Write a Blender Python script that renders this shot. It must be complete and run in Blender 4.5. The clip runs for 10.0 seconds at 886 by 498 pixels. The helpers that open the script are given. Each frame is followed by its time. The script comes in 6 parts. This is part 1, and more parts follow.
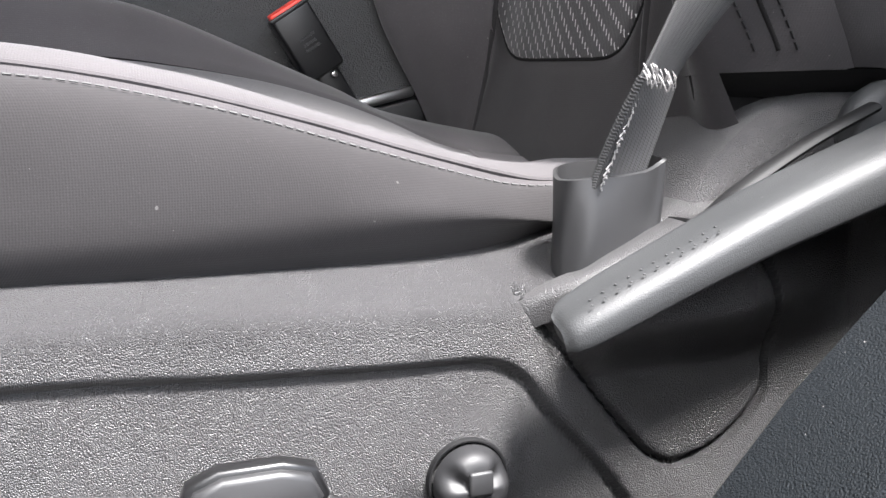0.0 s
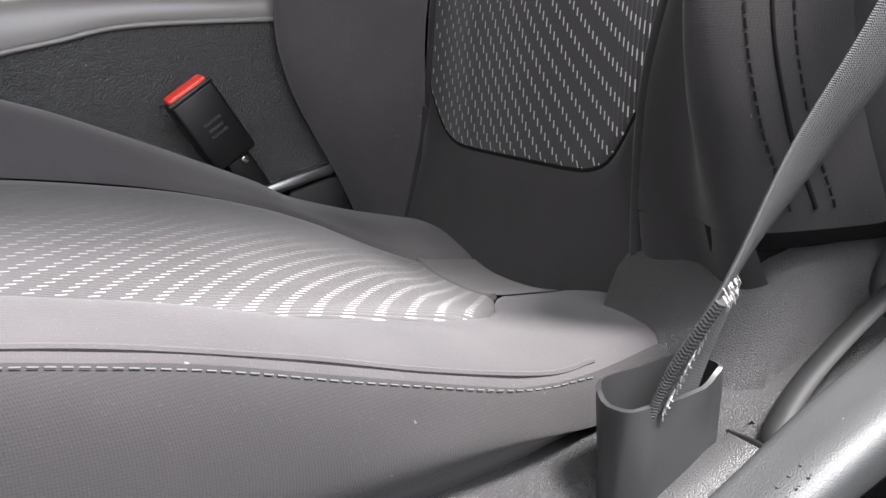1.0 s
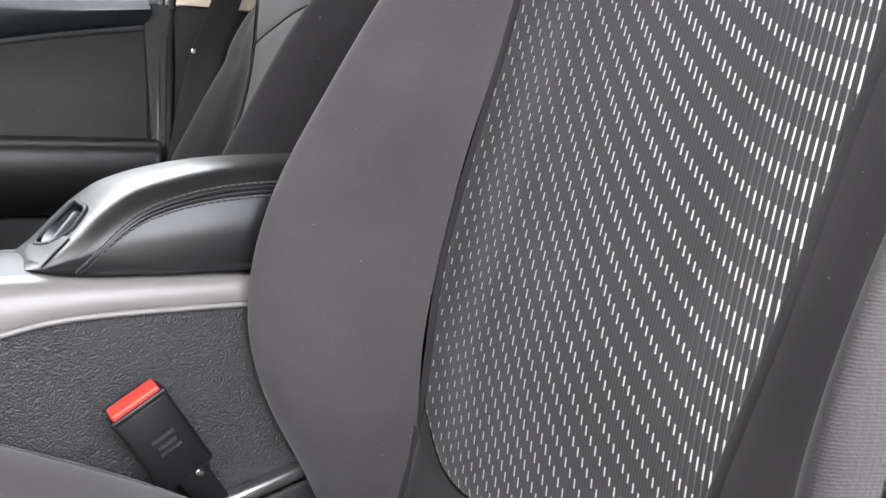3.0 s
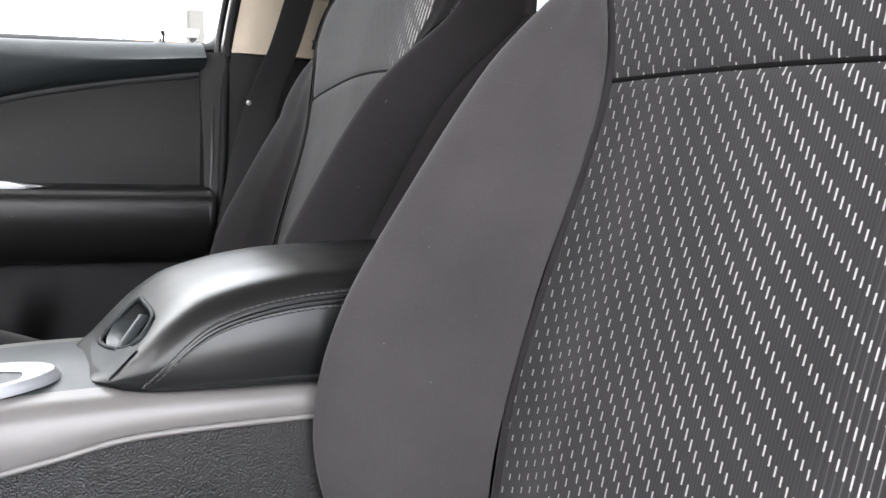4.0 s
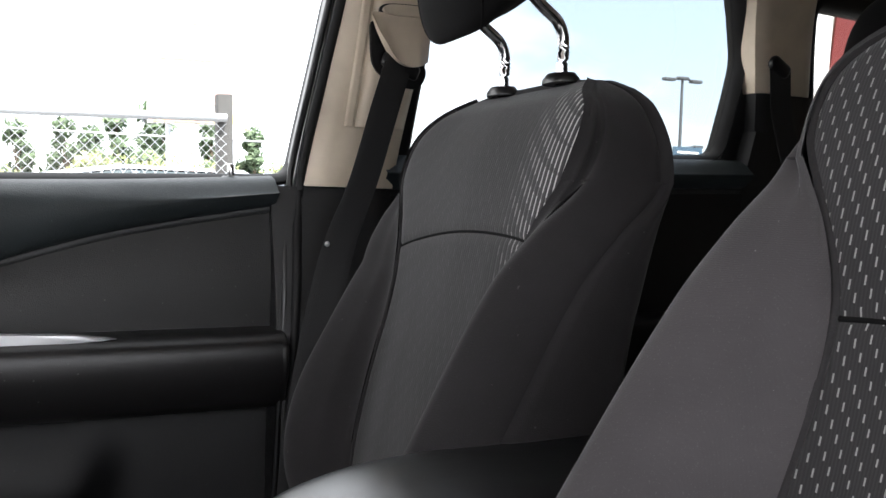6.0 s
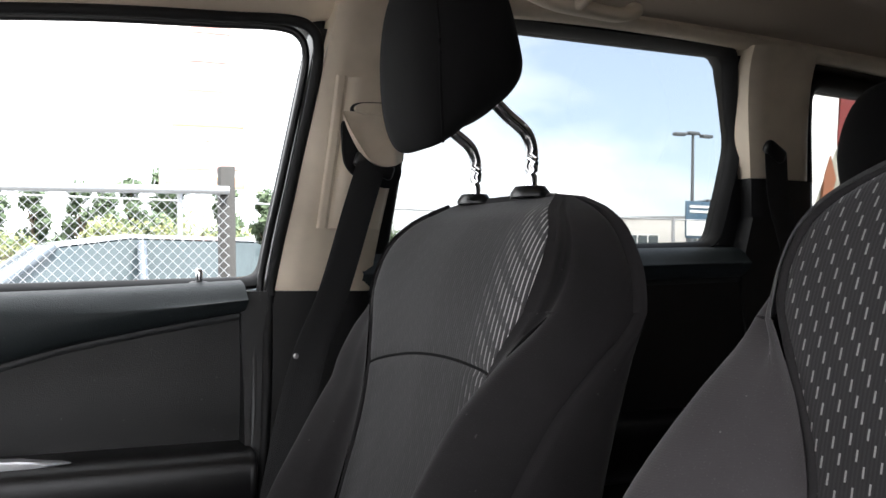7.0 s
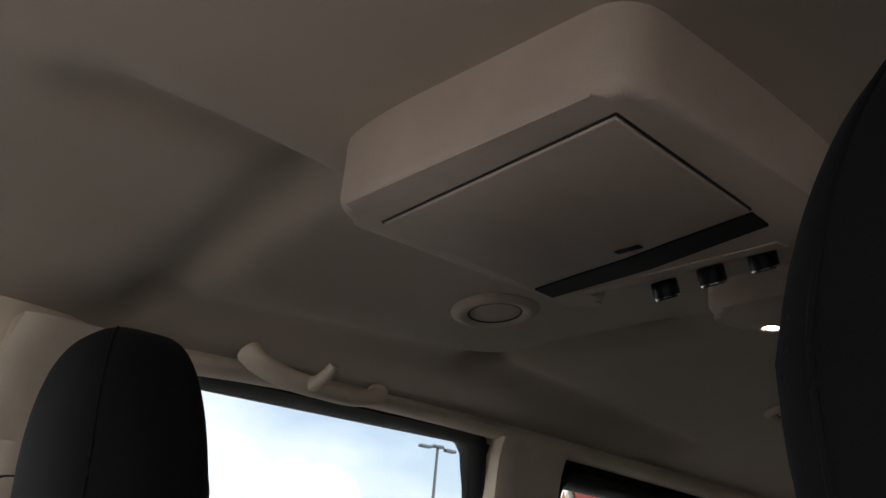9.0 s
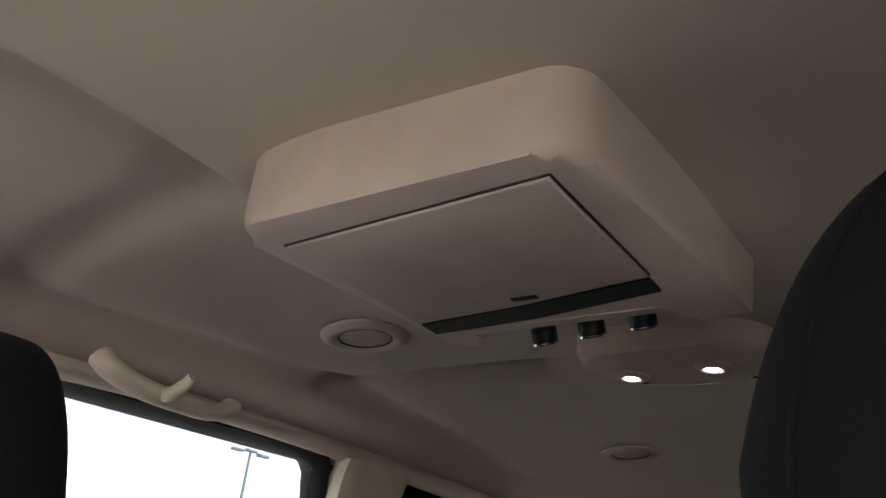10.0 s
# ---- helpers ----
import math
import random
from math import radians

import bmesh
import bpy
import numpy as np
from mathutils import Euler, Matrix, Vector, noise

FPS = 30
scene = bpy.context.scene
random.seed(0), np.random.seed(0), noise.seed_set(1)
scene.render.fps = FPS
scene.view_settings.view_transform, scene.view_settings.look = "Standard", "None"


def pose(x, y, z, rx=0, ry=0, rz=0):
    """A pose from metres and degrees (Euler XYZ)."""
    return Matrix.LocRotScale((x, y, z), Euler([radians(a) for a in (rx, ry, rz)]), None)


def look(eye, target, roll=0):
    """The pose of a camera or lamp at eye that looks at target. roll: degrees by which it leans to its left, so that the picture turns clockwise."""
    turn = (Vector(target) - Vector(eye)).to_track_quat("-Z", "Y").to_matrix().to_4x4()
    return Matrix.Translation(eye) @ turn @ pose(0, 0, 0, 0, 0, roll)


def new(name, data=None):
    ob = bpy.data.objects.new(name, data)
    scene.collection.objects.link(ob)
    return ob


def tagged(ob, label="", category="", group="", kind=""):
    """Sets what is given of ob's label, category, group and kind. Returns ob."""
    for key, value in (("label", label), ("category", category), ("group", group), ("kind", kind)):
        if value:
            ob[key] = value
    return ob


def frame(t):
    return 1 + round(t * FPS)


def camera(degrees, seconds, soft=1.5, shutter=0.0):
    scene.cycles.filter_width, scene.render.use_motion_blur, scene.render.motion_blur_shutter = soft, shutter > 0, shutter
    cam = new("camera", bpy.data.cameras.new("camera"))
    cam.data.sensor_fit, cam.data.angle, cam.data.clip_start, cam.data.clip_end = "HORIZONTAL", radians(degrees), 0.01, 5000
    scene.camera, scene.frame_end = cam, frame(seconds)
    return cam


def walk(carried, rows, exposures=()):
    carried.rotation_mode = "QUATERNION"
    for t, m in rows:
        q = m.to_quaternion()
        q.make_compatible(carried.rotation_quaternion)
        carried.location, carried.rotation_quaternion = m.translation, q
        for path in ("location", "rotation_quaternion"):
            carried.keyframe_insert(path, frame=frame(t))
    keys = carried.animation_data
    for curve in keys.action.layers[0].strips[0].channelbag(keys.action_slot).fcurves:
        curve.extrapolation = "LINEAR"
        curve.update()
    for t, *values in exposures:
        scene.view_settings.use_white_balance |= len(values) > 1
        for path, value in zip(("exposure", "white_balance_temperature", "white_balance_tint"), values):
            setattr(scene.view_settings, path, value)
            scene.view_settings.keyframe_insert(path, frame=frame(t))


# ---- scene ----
cam = camera(52.00, 10.0)
PATH = [
    (0, (0.0484, 0.2121, 0.7715), (0.6624, 2.0895, 0.4581), -1.65),
    (0.5, (0.0430, 0.2681, 0.8242), (0.7862, 2.0841, 0.4370), -2.60),
    (1, (0.0237, 0.3311, 0.8733), (0.9265, 2.0669, 0.4585), -3.04),
    (1.5, (0.0083, 0.3848, 0.9053), (0.9746, 2.0933, 0.5210), -1.98),
    (2, (0.0031, 0.4214, 0.9334), (1.0557, 2.0904, 0.6068), -0.71),
    (2.5, (0.0209, 0.4485, 0.9709), (1.0884, 2.1192, 0.7076), 1.08),
    (3, (0.0757, 0.4521, 1.0242), (1.0423, 2.1873, 0.7903), 1.07),
    (3.2, (0.0901, 0.4427, 1.0488), (1.0112, 2.2031, 0.8199), 1.36),
    (4.3, (0.0386, 0.5222, 1.1154), (0.9435, 2.2896, 0.8756), 2.36),
    (4.5, (0.0221, 0.5491, 1.1271), (0.9106, 2.3278, 0.9106), 1.71),
    (5, (0.0044, 0.5975, 1.1481), (0.8794, 2.3849, 0.9492), 2.08),
    (5.5, (0.0036, 0.6109, 1.1743), (0.8758, 2.4048, 1.0286), 1.90),
    (6.8, (0.0489, 0.6261, 1.2474), (0.9533, 2.4097, 1.2179), 1.01),
    (7, (0.0752, 0.6480, 1.2627), (0.9314, 2.4554, 1.2783), 0.83),
    (7.5, (0.1383, 0.6983, 1.3124), (0.9652, 2.5083, 1.5128), 2.01),
    (8, (0.1752, 0.7379, 1.3430), (1.1280, 2.4604, 1.6967), 1.97),
    (8.5, (0.1949, 0.7632, 1.3717), (1.2516, 2.3775, 1.8986), 2.38),
    (9, (0.1977, 0.7951, 1.4033), (1.4013, 2.2414, 2.0812), 5.64),
    (9.5, (0.1789, 0.8182, 1.4116), (1.5207, 2.1219, 2.1188), 7.98),
    (10, (0.1663, 0.8273, 1.4155), (1.6031, 2.0066, 2.1537), 7.95),
]
EXPOSURES = [(0, 3.35, 6300, 13), (0.5, 3.2, 6300, 13), (1, 3.0, 6300, 13), (1.5, 2.8, 6300, 13), (2, 3.7, 6300, 13), (2.5, 3.95, 6300, 13), (3, 4.15, 6300, 13), (4.3, 3.75, 6300, 13), (5, 3.45, 6300, 13), (5.5, 3.25, 6300, 13), (7, 2.8, 6300, 13), (7.5, 2.45, 6300, 13), (8, 1.82, 6300, 13), (8.5, 2.0, 6300, 13), (9, 2.6, 6300, 13), (9.5, 3.3, 6300, 13), (10, 3.6, 6300, 13)]
walk(cam, [(t, look(eye, target, roll)) for t, eye, target, roll in PATH], EXPOSURES)

# ---- world and sun ----
world = bpy.data.worlds.new("sky")
scene.world = world
world.use_nodes = True
wn, wl = world.node_tree.nodes, world.node_tree.links
wn.clear()
CLOUD = (0.536, 0.840, 0.0775)  # direction of the one bright cumulus
SUN_ELEV, SUN_AZ = radians(62), radians(158)
sky = wn.new("ShaderNodeTexSky")
sky.sky_type, sky.sun_disc, sky.sun_elevation, sky.sun_rotation = "NISHITA", False, SUN_ELEV, SUN_AZ
sky.dust_density = 0.4
coord = wn.new("ShaderNodeTexCoord")
stretch = wn.new("ShaderNodeMapping")
stretch.inputs["Scale"].default_value = (1.0, 1.0, 2.6)
puffs = wn.new("ShaderNodeTexNoise")
puffs.inputs["Scale"].default_value, puffs.inputs["Detail"].default_value, puffs.inputs["Roughness"].default_value = 2.3, 6.0, 0.55
ramp = wn.new("ShaderNodeValToRGB")
ramp.color_ramp.elements[0].position, ramp.color_ramp.elements[1].position = 0.37, 0.70
mixer = wn.new("ShaderNodeMixRGB")
mixer.inputs[2].default_value = (8.0, 8.0, 8.0, 1)
back = wn.new("ShaderNodeBackground")
back.inputs["Strength"].default_value = 0.09
wout = wn.new("ShaderNodeOutputWorld")
wl.new(coord.outputs["Generated"], stretch.inputs["Vector"])
wl.new(stretch.outputs["Vector"], puffs.inputs["Vector"])
bank = wn.new("ShaderNodeSeparateXYZ")
wl.new(coord.outputs["Generated"], bank.inputs[0])
thick = wn.new("ShaderNodeMath")
thick.operation = "MULTIPLY_ADD"
thick.inputs[1].default_value = -0.42
wl.new(bank.outputs[0], thick.inputs[0])
wl.new(puffs.outputs["Fac"], thick.inputs[2])
lifted = wn.new("ShaderNodeMath")
lifted.operation = "ADD"
lifted.inputs[1].default_value = 0.18
wl.new(thick.outputs[0], lifted.inputs[0])
wl.new(lifted.outputs[0], ramp.inputs["Fac"])
wl.new(ramp.outputs["Color"], mixer.inputs["Fac"])
veil = wn.new("ShaderNodeMixRGB")
veil.inputs["Fac"].default_value = 0.65
veil.inputs[2].default_value = (3.3, 3.85, 4.6, 1)
wl.new(sky.outputs["Color"], veil.inputs[1])
wl.new(veil.outputs["Color"], mixer.inputs[1])
cumulus = wn.new("ShaderNodeVectorMath")
cumulus.operation = "SUBTRACT"
cumulus.inputs[1].default_value = CLOUD
wl.new(coord.outputs["Generated"], cumulus.inputs[0])
shape = wn.new("ShaderNodeVectorMath")
shape.operation = "MULTIPLY"
shape.inputs[1].default_value = (20.0, 20.0, 48.0)
wl.new(cumulus.outputs[0], shape.inputs[0])
reach = wn.new("ShaderNodeVectorMath")
reach.operation = "LENGTH"
wl.new(shape.outputs[0], reach.inputs[0])
billow = wn.new("ShaderNodeTexNoise")
billow.inputs["Scale"].default_value, billow.inputs["Detail"].default_value = 26.0, 5.0
wl.new(coord.outputs["Generated"], billow.inputs["Vector"])
puff = wn.new("ShaderNodeMath")
puff.operation = "MULTIPLY_ADD"
puff.inputs[1].default_value = 2.0
wl.new(billow.outputs["Fac"], puff.inputs[0])
solid = wn.new("ShaderNodeMath")
solid.operation = "SUBTRACT"
wl.new(puff.outputs[0], solid.inputs[0])
wl.new(reach.outputs["Value"], solid.inputs[1])
edge = wn.new("ShaderNodeValToRGB")
edge.color_ramp.elements[0].position, edge.color_ramp.elements[1].position = 0.05, 0.80
wl.new(solid.outputs[0], edge.inputs["Fac"])
clouded = wn.new("ShaderNodeMixRGB")
clouded.inputs[2].default_value = (8.6, 8.5, 8.4, 1)
wl.new(edge.outputs["Color"], clouded.inputs["Fac"])
wl.new(mixer.outputs["Color"], clouded.inputs[1])
wl.new(clouded.outputs["Color"], back.inputs["Color"])
wl.new(back.outputs["Background"], wout.inputs["Surface"])

sun = new("sun", bpy.data.lights.new("sun", "SUN"))
sun.data.energy, sun.data.angle, sun.data.color = 2.8, radians(12), (1.0, 0.97, 0.92)
SUN_DIR = Vector((math.sin(SUN_AZ) * math.cos(SUN_ELEV), math.cos(SUN_AZ) * math.cos(SUN_ELEV), math.sin(SUN_ELEV)))
sun.matrix_world = look(SUN_DIR * 30, (0, 0, 0))


# ---- materials ----
class Nodes:
    """Short writing for one material's node tree."""

    def __init__(self, name):
        self.mat = bpy.data.materials.new(name)
        self.mat.use_nodes = True
        self.tree = self.mat.node_tree
        self.bsdf = self.tree.nodes["Principled BSDF"]

    def node(self, kind, **values):
        n = self.tree.nodes.new(kind)
        for key, value in values.items():
            n.inputs[key.replace("_", " ")].default_value = value
        return n

    def link(self, a, b):
        self.tree.links.new(a, b)

    def math(self, op, a, b=None, c=None):
        n = self.tree.nodes.new("ShaderNodeMath")
        n.operation = op
        for i, v in enumerate((a, b, c)):
            if v is None:
                continue
            if isinstance(v, (int, float)):
                n.inputs[i].default_value = v
            else:
                self.link(v, n.inputs[i])
        return n.outputs[0]

    def coords(self, kind="Object"):
        return self.node("ShaderNodeTexCoord").outputs[kind]

    def noise(self, scale, detail=3.0, rough=0.5, vec=None):
        n = self.node("ShaderNodeTexNoise", Scale=scale, Detail=detail, Roughness=rough)
        self.link(vec or self.coords(), n.inputs["Vector"])
        return n.outputs["Fac"]

    def voronoi(self, scale, vec=None, feature="F1"):
        n = self.node("ShaderNodeTexVoronoi", Scale=scale)
        n.feature = feature
        self.link(vec or self.coords(), n.inputs["Vector"])
        return n.outputs["Distance"]

    def ramp(self, fac, *stops):
        n = self.node("ShaderNodeValToRGB")
        el = n.color_ramp.elements
        while len(el) < len(stops):
            el.new(0.5)
        for e, (p, c) in zip(el, stops):
            e.position, e.color = p, (*c, 1) if len(c) == 3 else c
        self.link(fac, n.inputs["Fac"])
        return n.outputs["Color"]

    def mix(self, fac, a, b):
        n = self.node("ShaderNodeMixRGB")
        for i, v in enumerate((fac, a, b)):
            if isinstance(v, (int, float)):
                n.inputs[i].default_value = v
            elif isinstance(v, tuple):
                n.inputs[i].default_value = (*v, 1)
            else:
                self.link(v, n.inputs[i])
        return n.outputs["Color"]

    def bump(self, height, strength, distance):
        n = self.node("ShaderNodeBump", Strength=strength, Distance=distance)
        self.link(height, n.inputs["Height"])
        self.link(n.outputs["Normal"], self.bsdf.inputs["Normal"])

    def set(self, **values):
        for key, value in values.items():
            socket = self.bsdf.inputs[key.replace("_", " ")]
            if isinstance(value, tuple):
                socket.default_value = (*value, 1)
            elif isinstance(value, (int, float)):
                socket.default_value = value
            else:
                self.link(value, socket)
        return self.mat


def m_cloth(name, base, sheen=0.25, specks=0.2, spec=0.25, twill=0.05):
    """Plain woven seat cloth: fine twill relief, faint lint and wear."""
    n = Nodes(name)
    uv = n.coords("UV")
    sep = n.node("ShaderNodeSeparateXYZ")
    n.link(uv, sep.inputs[0])
    a = n.math("SINE", n.math("MULTIPLY", n.math("ADD", sep.outputs[0], sep.outputs[1]), 2 * math.pi / 0.0025))
    b = n.math("SINE", n.math("MULTIPLY", n.math("SUBTRACT", sep.outputs[0], sep.outputs[1]), 2 * math.pi / 0.0025))
    weave = n.math("MULTIPLY", a, b)
    big = n.noise(9.0, 4.0, 0.6)
    fine = n.noise(900.0, 2.0)
    col = n.ramp(big, (0.3, tuple(v * 0.85 for v in base)), (0.75, tuple(v * 1.2 for v in base)))
    col = n.mix(n.math("MULTIPLY", n.math("GREATER_THAN", fine, 0.66), 0.25), col, tuple(v * 2.2 for v in base))
    # the weave's pits are darkened in the colour, as shade in the relief
    col = n.mix(n.math("MULTIPLY", n.math("LESS_THAN", weave, -0.25), twill), col, tuple(v * 0.5 for v in base))
    lint = n.math("GREATER_THAN", n.noise(210.0, 1.0), 0.805)
    col = n.mix(n.math("MULTIPLY", lint, specks), col, (0.4, 0.39, 0.38))
    n.bump(n.math("ADD", n.math("MULTIPLY", weave, 0.25), n.math("MULTIPLY", fine, 0.9)), 0.35, 0.0004)
    return n.set(Base_Color=col, Roughness=0.92, Sheen_Weight=sheen, Sheen_Roughness=0.5, Specular_IOR_Level=spec)


def m_dashes(name, base, thread, fall=1.15, least=0.12, pitch=0.0043, rep=0.0168):
    """Ribbed seat cloth with columns of pale woven dashes: long at one side, dots at the other. UV: metres across, metres along."""
    n = Nodes(name)
    sep = n.node("ShaderNodeSeparateXYZ")
    n.link(n.coords("UV"), sep.inputs[0])
    h, v = sep.outputs[0], sep.outputs[1]
    col_f = n.math("DIVIDE", h, pitch)
    col_i = n.math("FLOOR", col_f)
    within = n.math("ABSOLUTE", n.math("SUBTRACT", n.math("FRACT", col_f), 0.5))
    hq = n.math("ADD", n.math("MULTIPLY", col_i, pitch), 0.16)
    side = n.math("DIVIDE", hq, 0.32)
    phase = n.math("SUBTRACT", n.math("DIVIDE", v, rep), n.math("ADD", n.math("MULTIPLY", hq, 21.5), n.math("MULTIPLY", n.math("MULTIPLY", hq, hq), 137.0)))
    along = n.math("FRACT", phase)
    wave = n.math("MULTIPLY", n.math("ADD", n.math("SINE", n.math("ADD", n.math("MULTIPLY", hq, 34.0), n.math("MULTIPLY", v, 9.0))), 1.0), 0.16)
    duty = n.math("ADD", n.math("SUBTRACT", 0.30, n.math("MULTIPLY", side, 0.08)), n.math("ADD", n.math("MULTIPLY", wave, 0.35), n.math("MAXIMUM", n.math("SUBTRACT", 0.45, n.math("MULTIPLY", side, 2.4)), 0.0)))
    duty = n.math("MAXIMUM", duty, 0.18)
    on = n.math("MULTIPLY", n.math("LESS_THAN", along, duty), n.math("LESS_THAN", within, 0.125))
    fade = n.math("MAXIMUM", n.math("SUBTRACT", 1.05, n.math("MULTIPLY", side, fall)), least)
    edge = n.math("MULTIPLY", n.math("LESS_THAN", within, 0.09), n.math("MAXIMUM", n.math("SUBTRACT", 0.28, n.math("MULTIPLY", side, 1.2)), 0.0))
    fibre = n.noise(1300.0, 2.0)
    amount = n.math("MAXIMUM", n.math("MULTIPLY", n.math("MULTIPLY", on, fade), n.math("ADD", n.math("MULTIPLY", fibre, 0.8), 0.45)), edge)
    big = n.noise(11.0, 3.0)
    ground = n.ramp(big, (0.3, tuple(c * 0.8 for c in base)), (0.75, tuple(c * 1.2 for c in base)))
    rib = n.math("COSINE", n.math("MULTIPLY", h, 2 * math.pi * 2 / pitch))
    ground = n.mix(n.math("MULTIPLY", n.math("ADD", rib, 1.0), 0.18), ground, tuple(c * 0.45 for c in base))
    n.bump(n.math("ADD", n.math("MULTIPLY", rib, 0.25), n.math("ADD", fibre, on)), 0.3, 0.0006)
    return n.set(Base_Color=n.mix(amount, ground, thread), Roughness=0.9, Sheen_Weight=0.2, Specular_IOR_Level=0.25)


def m_grain(name, base, rough=0.42, scale=900.0, depth=0.0006, spec=0.5):
    """Pebbled moulded plastic."""
    n = Nodes(name)
    cells = n.voronoi(scale)
    soft = n.noise(scale * 0.6, 3.0, 0.6)
    big = n.noise(7.0, 4.0, 0.6)
    height = n.math("ADD", n.math("MULTIPLY", cells, -0.8), n.math("MULTIPLY", soft, 0.5))
    n.bump(height, 0.8, depth)
    col = n.ramp(big, (0.25, tuple(c * 0.8 for c in base)), (0.8, tuple(c * 1.25 for c in base)))
    dust = n.math("GREATER_THAN", n.noise(330.0, 1.0), 0.79)
    col = n.mix(n.math("MULTIPLY", dust, 0.3), col, (0.35, 0.34, 0.33))
    r = n.math("ADD", n.math("MULTIPLY", n.noise(25.0, 3.0), 0.16), rough - 0.08)
    return n.set(Base_Color=col, Roughness=r, Specular_IOR_Level=spec)


def m_smooth(name, base, rough=0.4, metal=0.0, wear=0.1, spec=0.5, relief=0.08):
    n = Nodes(name)
    big = n.noise(14.0, 4.0, 0.6)
    fine = n.noise(240.0, 2.0)
    col = n.ramp(big, (0.25, tuple(c * (1 - wear) for c in base)), (0.8, tuple(min(1, c * (1 + wear)) for c in base)))
    n.bump(fine, relief, 0.0004)
    r = n.math("ADD", n.math("MULTIPLY", big, 0.14), max(rough - 0.07, 0.02))
    return n.set(Base_Color=col, Roughness=r, Metallic=metal, Specular_IOR_Level=spec)


def m_leather(name, base):
    n = Nodes(name)
    cells = n.voronoi(420.0, feature="DISTANCE_TO_EDGE")
    fold = n.noise(30.0, 4.0, 0.6)
    n.bump(n.math("ADD", n.math("MULTIPLY", n.math("MINIMUM", cells, 0.25), 1.0), n.math("MULTIPLY", fold, 0.6)), 0.12, 0.0007)
    r = n.math("ADD", n.math("MULTIPLY", fold, 0.15), 0.24)
    return n.set(Base_Color=base, Roughness=r, Specular_IOR_Level=0.55)


def m_liner(name, base):
    """Fuzzy knitted roof lining."""
    n = Nodes(name)
    fuzz = n.noise(1100.0, 3.0, 0.7)
    big = n.noise(3.0, 4.0, 0.6)
    col = n.ramp(big, (0.3, tuple(c * 0.9 for c in base)), (0.75, tuple(min(1, c * 1.08) for c in base)))
    n.bump(fuzz, 0.35, 0.0008)
    return n.set(Base_Color=col, Roughness=0.95, Sheen_Weight=0.2, Specular_IOR_Level=0.15)


def m_webbing(name, base):
    """Seat-belt webbing. UV: metres across, metres along."""
    n = Nodes(name)
    sep = n.node("ShaderNodeSeparateXYZ")
    n.link(n.coords("UV"), sep.inputs[0])
    a = n.math("SINE", n.math("MULTIPLY", sep.outputs[0], 2 * math.pi / 0.0030))
    zig = n.math("SINE", n.math("MULTIPLY", n.math("ADD", sep.outputs[1], n.math("MULTIPLY", a, 0.0006)), 2 * math.pi / 0.0014))
    weave = n.math("ADD", n.math("MULTIPLY", a, 0.25), n.math("MULTIPLY", zig, 0.6))
    n.bump(weave, 0.6, 0.0006)
    col = n.mix(n.math("MULTIPLY", n.math("ADD", weave, 1.1), 0.25), tuple(c * 0.6 for c in base), tuple(c * 1.5 for c in base))
    return n.set(Base_Color=col, Roughness=0.7, Sheen_Weight=0.05, Specular_IOR_Level=0.35)


def m_glass(name, tint=(0.93, 0.97, 0.96)):
    n = Nodes(name)
    t = n.tree
    t.nodes.remove(n.bsdf)
    clear = n.node("ShaderNodeBsdfTransparent", Color=(*tint, 1))
    gloss = n.node("ShaderNodeBsdfGlossy", Roughness=0.0)
    facing = n.node("ShaderNodeLayerWeight", Blend=0.5)
    fres = n.math("MULTIPLY_ADD", n.math("POWER", facing.outputs["Facing"], 4.0), 0.4, 0.03)
    mixs = n.node("ShaderNodeMixShader")
    n.link(fres, mixs.inputs[0])
    n.link(clear.outputs[0], mixs.inputs[1])
    n.link(gloss.outputs[0], mixs.inputs[2])
    n.link(mixs.outputs[0], t.nodes["Material Output"].inputs["Surface"])
    return n.mat


def m_ground(name, base, scale=1.0, spread=0.4):
    n = Nodes(name)
    grit = n.noise(160.0 * scale, 4.0, 0.7)
    big = n.noise(0.5 * scale, 5.0, 0.6)
    col = n.ramp(n.math("ADD", n.math("MULTIPLY", grit, 0.5), n.math("MULTIPLY", big, 0.5)), (0.3, tuple(c * (1 - spread) for c in base)), (0.7, tuple(c * (1 + spread) for c in base)))
    n.bump(grit, 0.5, 0.004)
    return n.set(Base_Color=col, Roughness=0.9)


def m_leaf(name, a, b):
    n = Nodes(name)
    info = n.node("ShaderNodeNewGeometry").outputs["Random Per Island"]
    col = n.ramp(info, (0.0, a), (1.0, b))
    return n.set(Base_Color=col, Roughness=0.6, Specular_IOR_Level=0.3)


# one seat cloth; its darker copies put shade into the colour
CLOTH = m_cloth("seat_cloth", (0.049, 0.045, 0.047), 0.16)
CLOTH_TWILL = m_cloth("seat_cloth_twill", (0.022, 0.0205, 0.0212), 0.12, 0.15, 0.2, 0.35)
CLOTH_SHADED = m_cloth("seat_cloth_shaded", (0.023, 0.0215, 0.0225), 0.10, 0.1, 0.12)
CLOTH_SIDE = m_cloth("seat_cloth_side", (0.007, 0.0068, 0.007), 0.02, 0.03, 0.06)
DASH = m_dashes("dash_cloth", (0.026, 0.0245, 0.0257), (0.58, 0.57, 0.56), 0.70, 0.42)
# same cloth: darker for the shaded passenger seat, paler for the lit cushion
DASH_SHADED = m_dashes("dash_cloth_shaded", (0.020, 0.019, 0.020), (0.50, 0.49, 0.48), 5.0, 0.03, 0.0085, 0.026)
DASH_LIT = m_dashes("dash_cloth_lit", (0.058, 0.054, 0.055), (0.55, 0.54, 0.53), 1.5, 0.05)
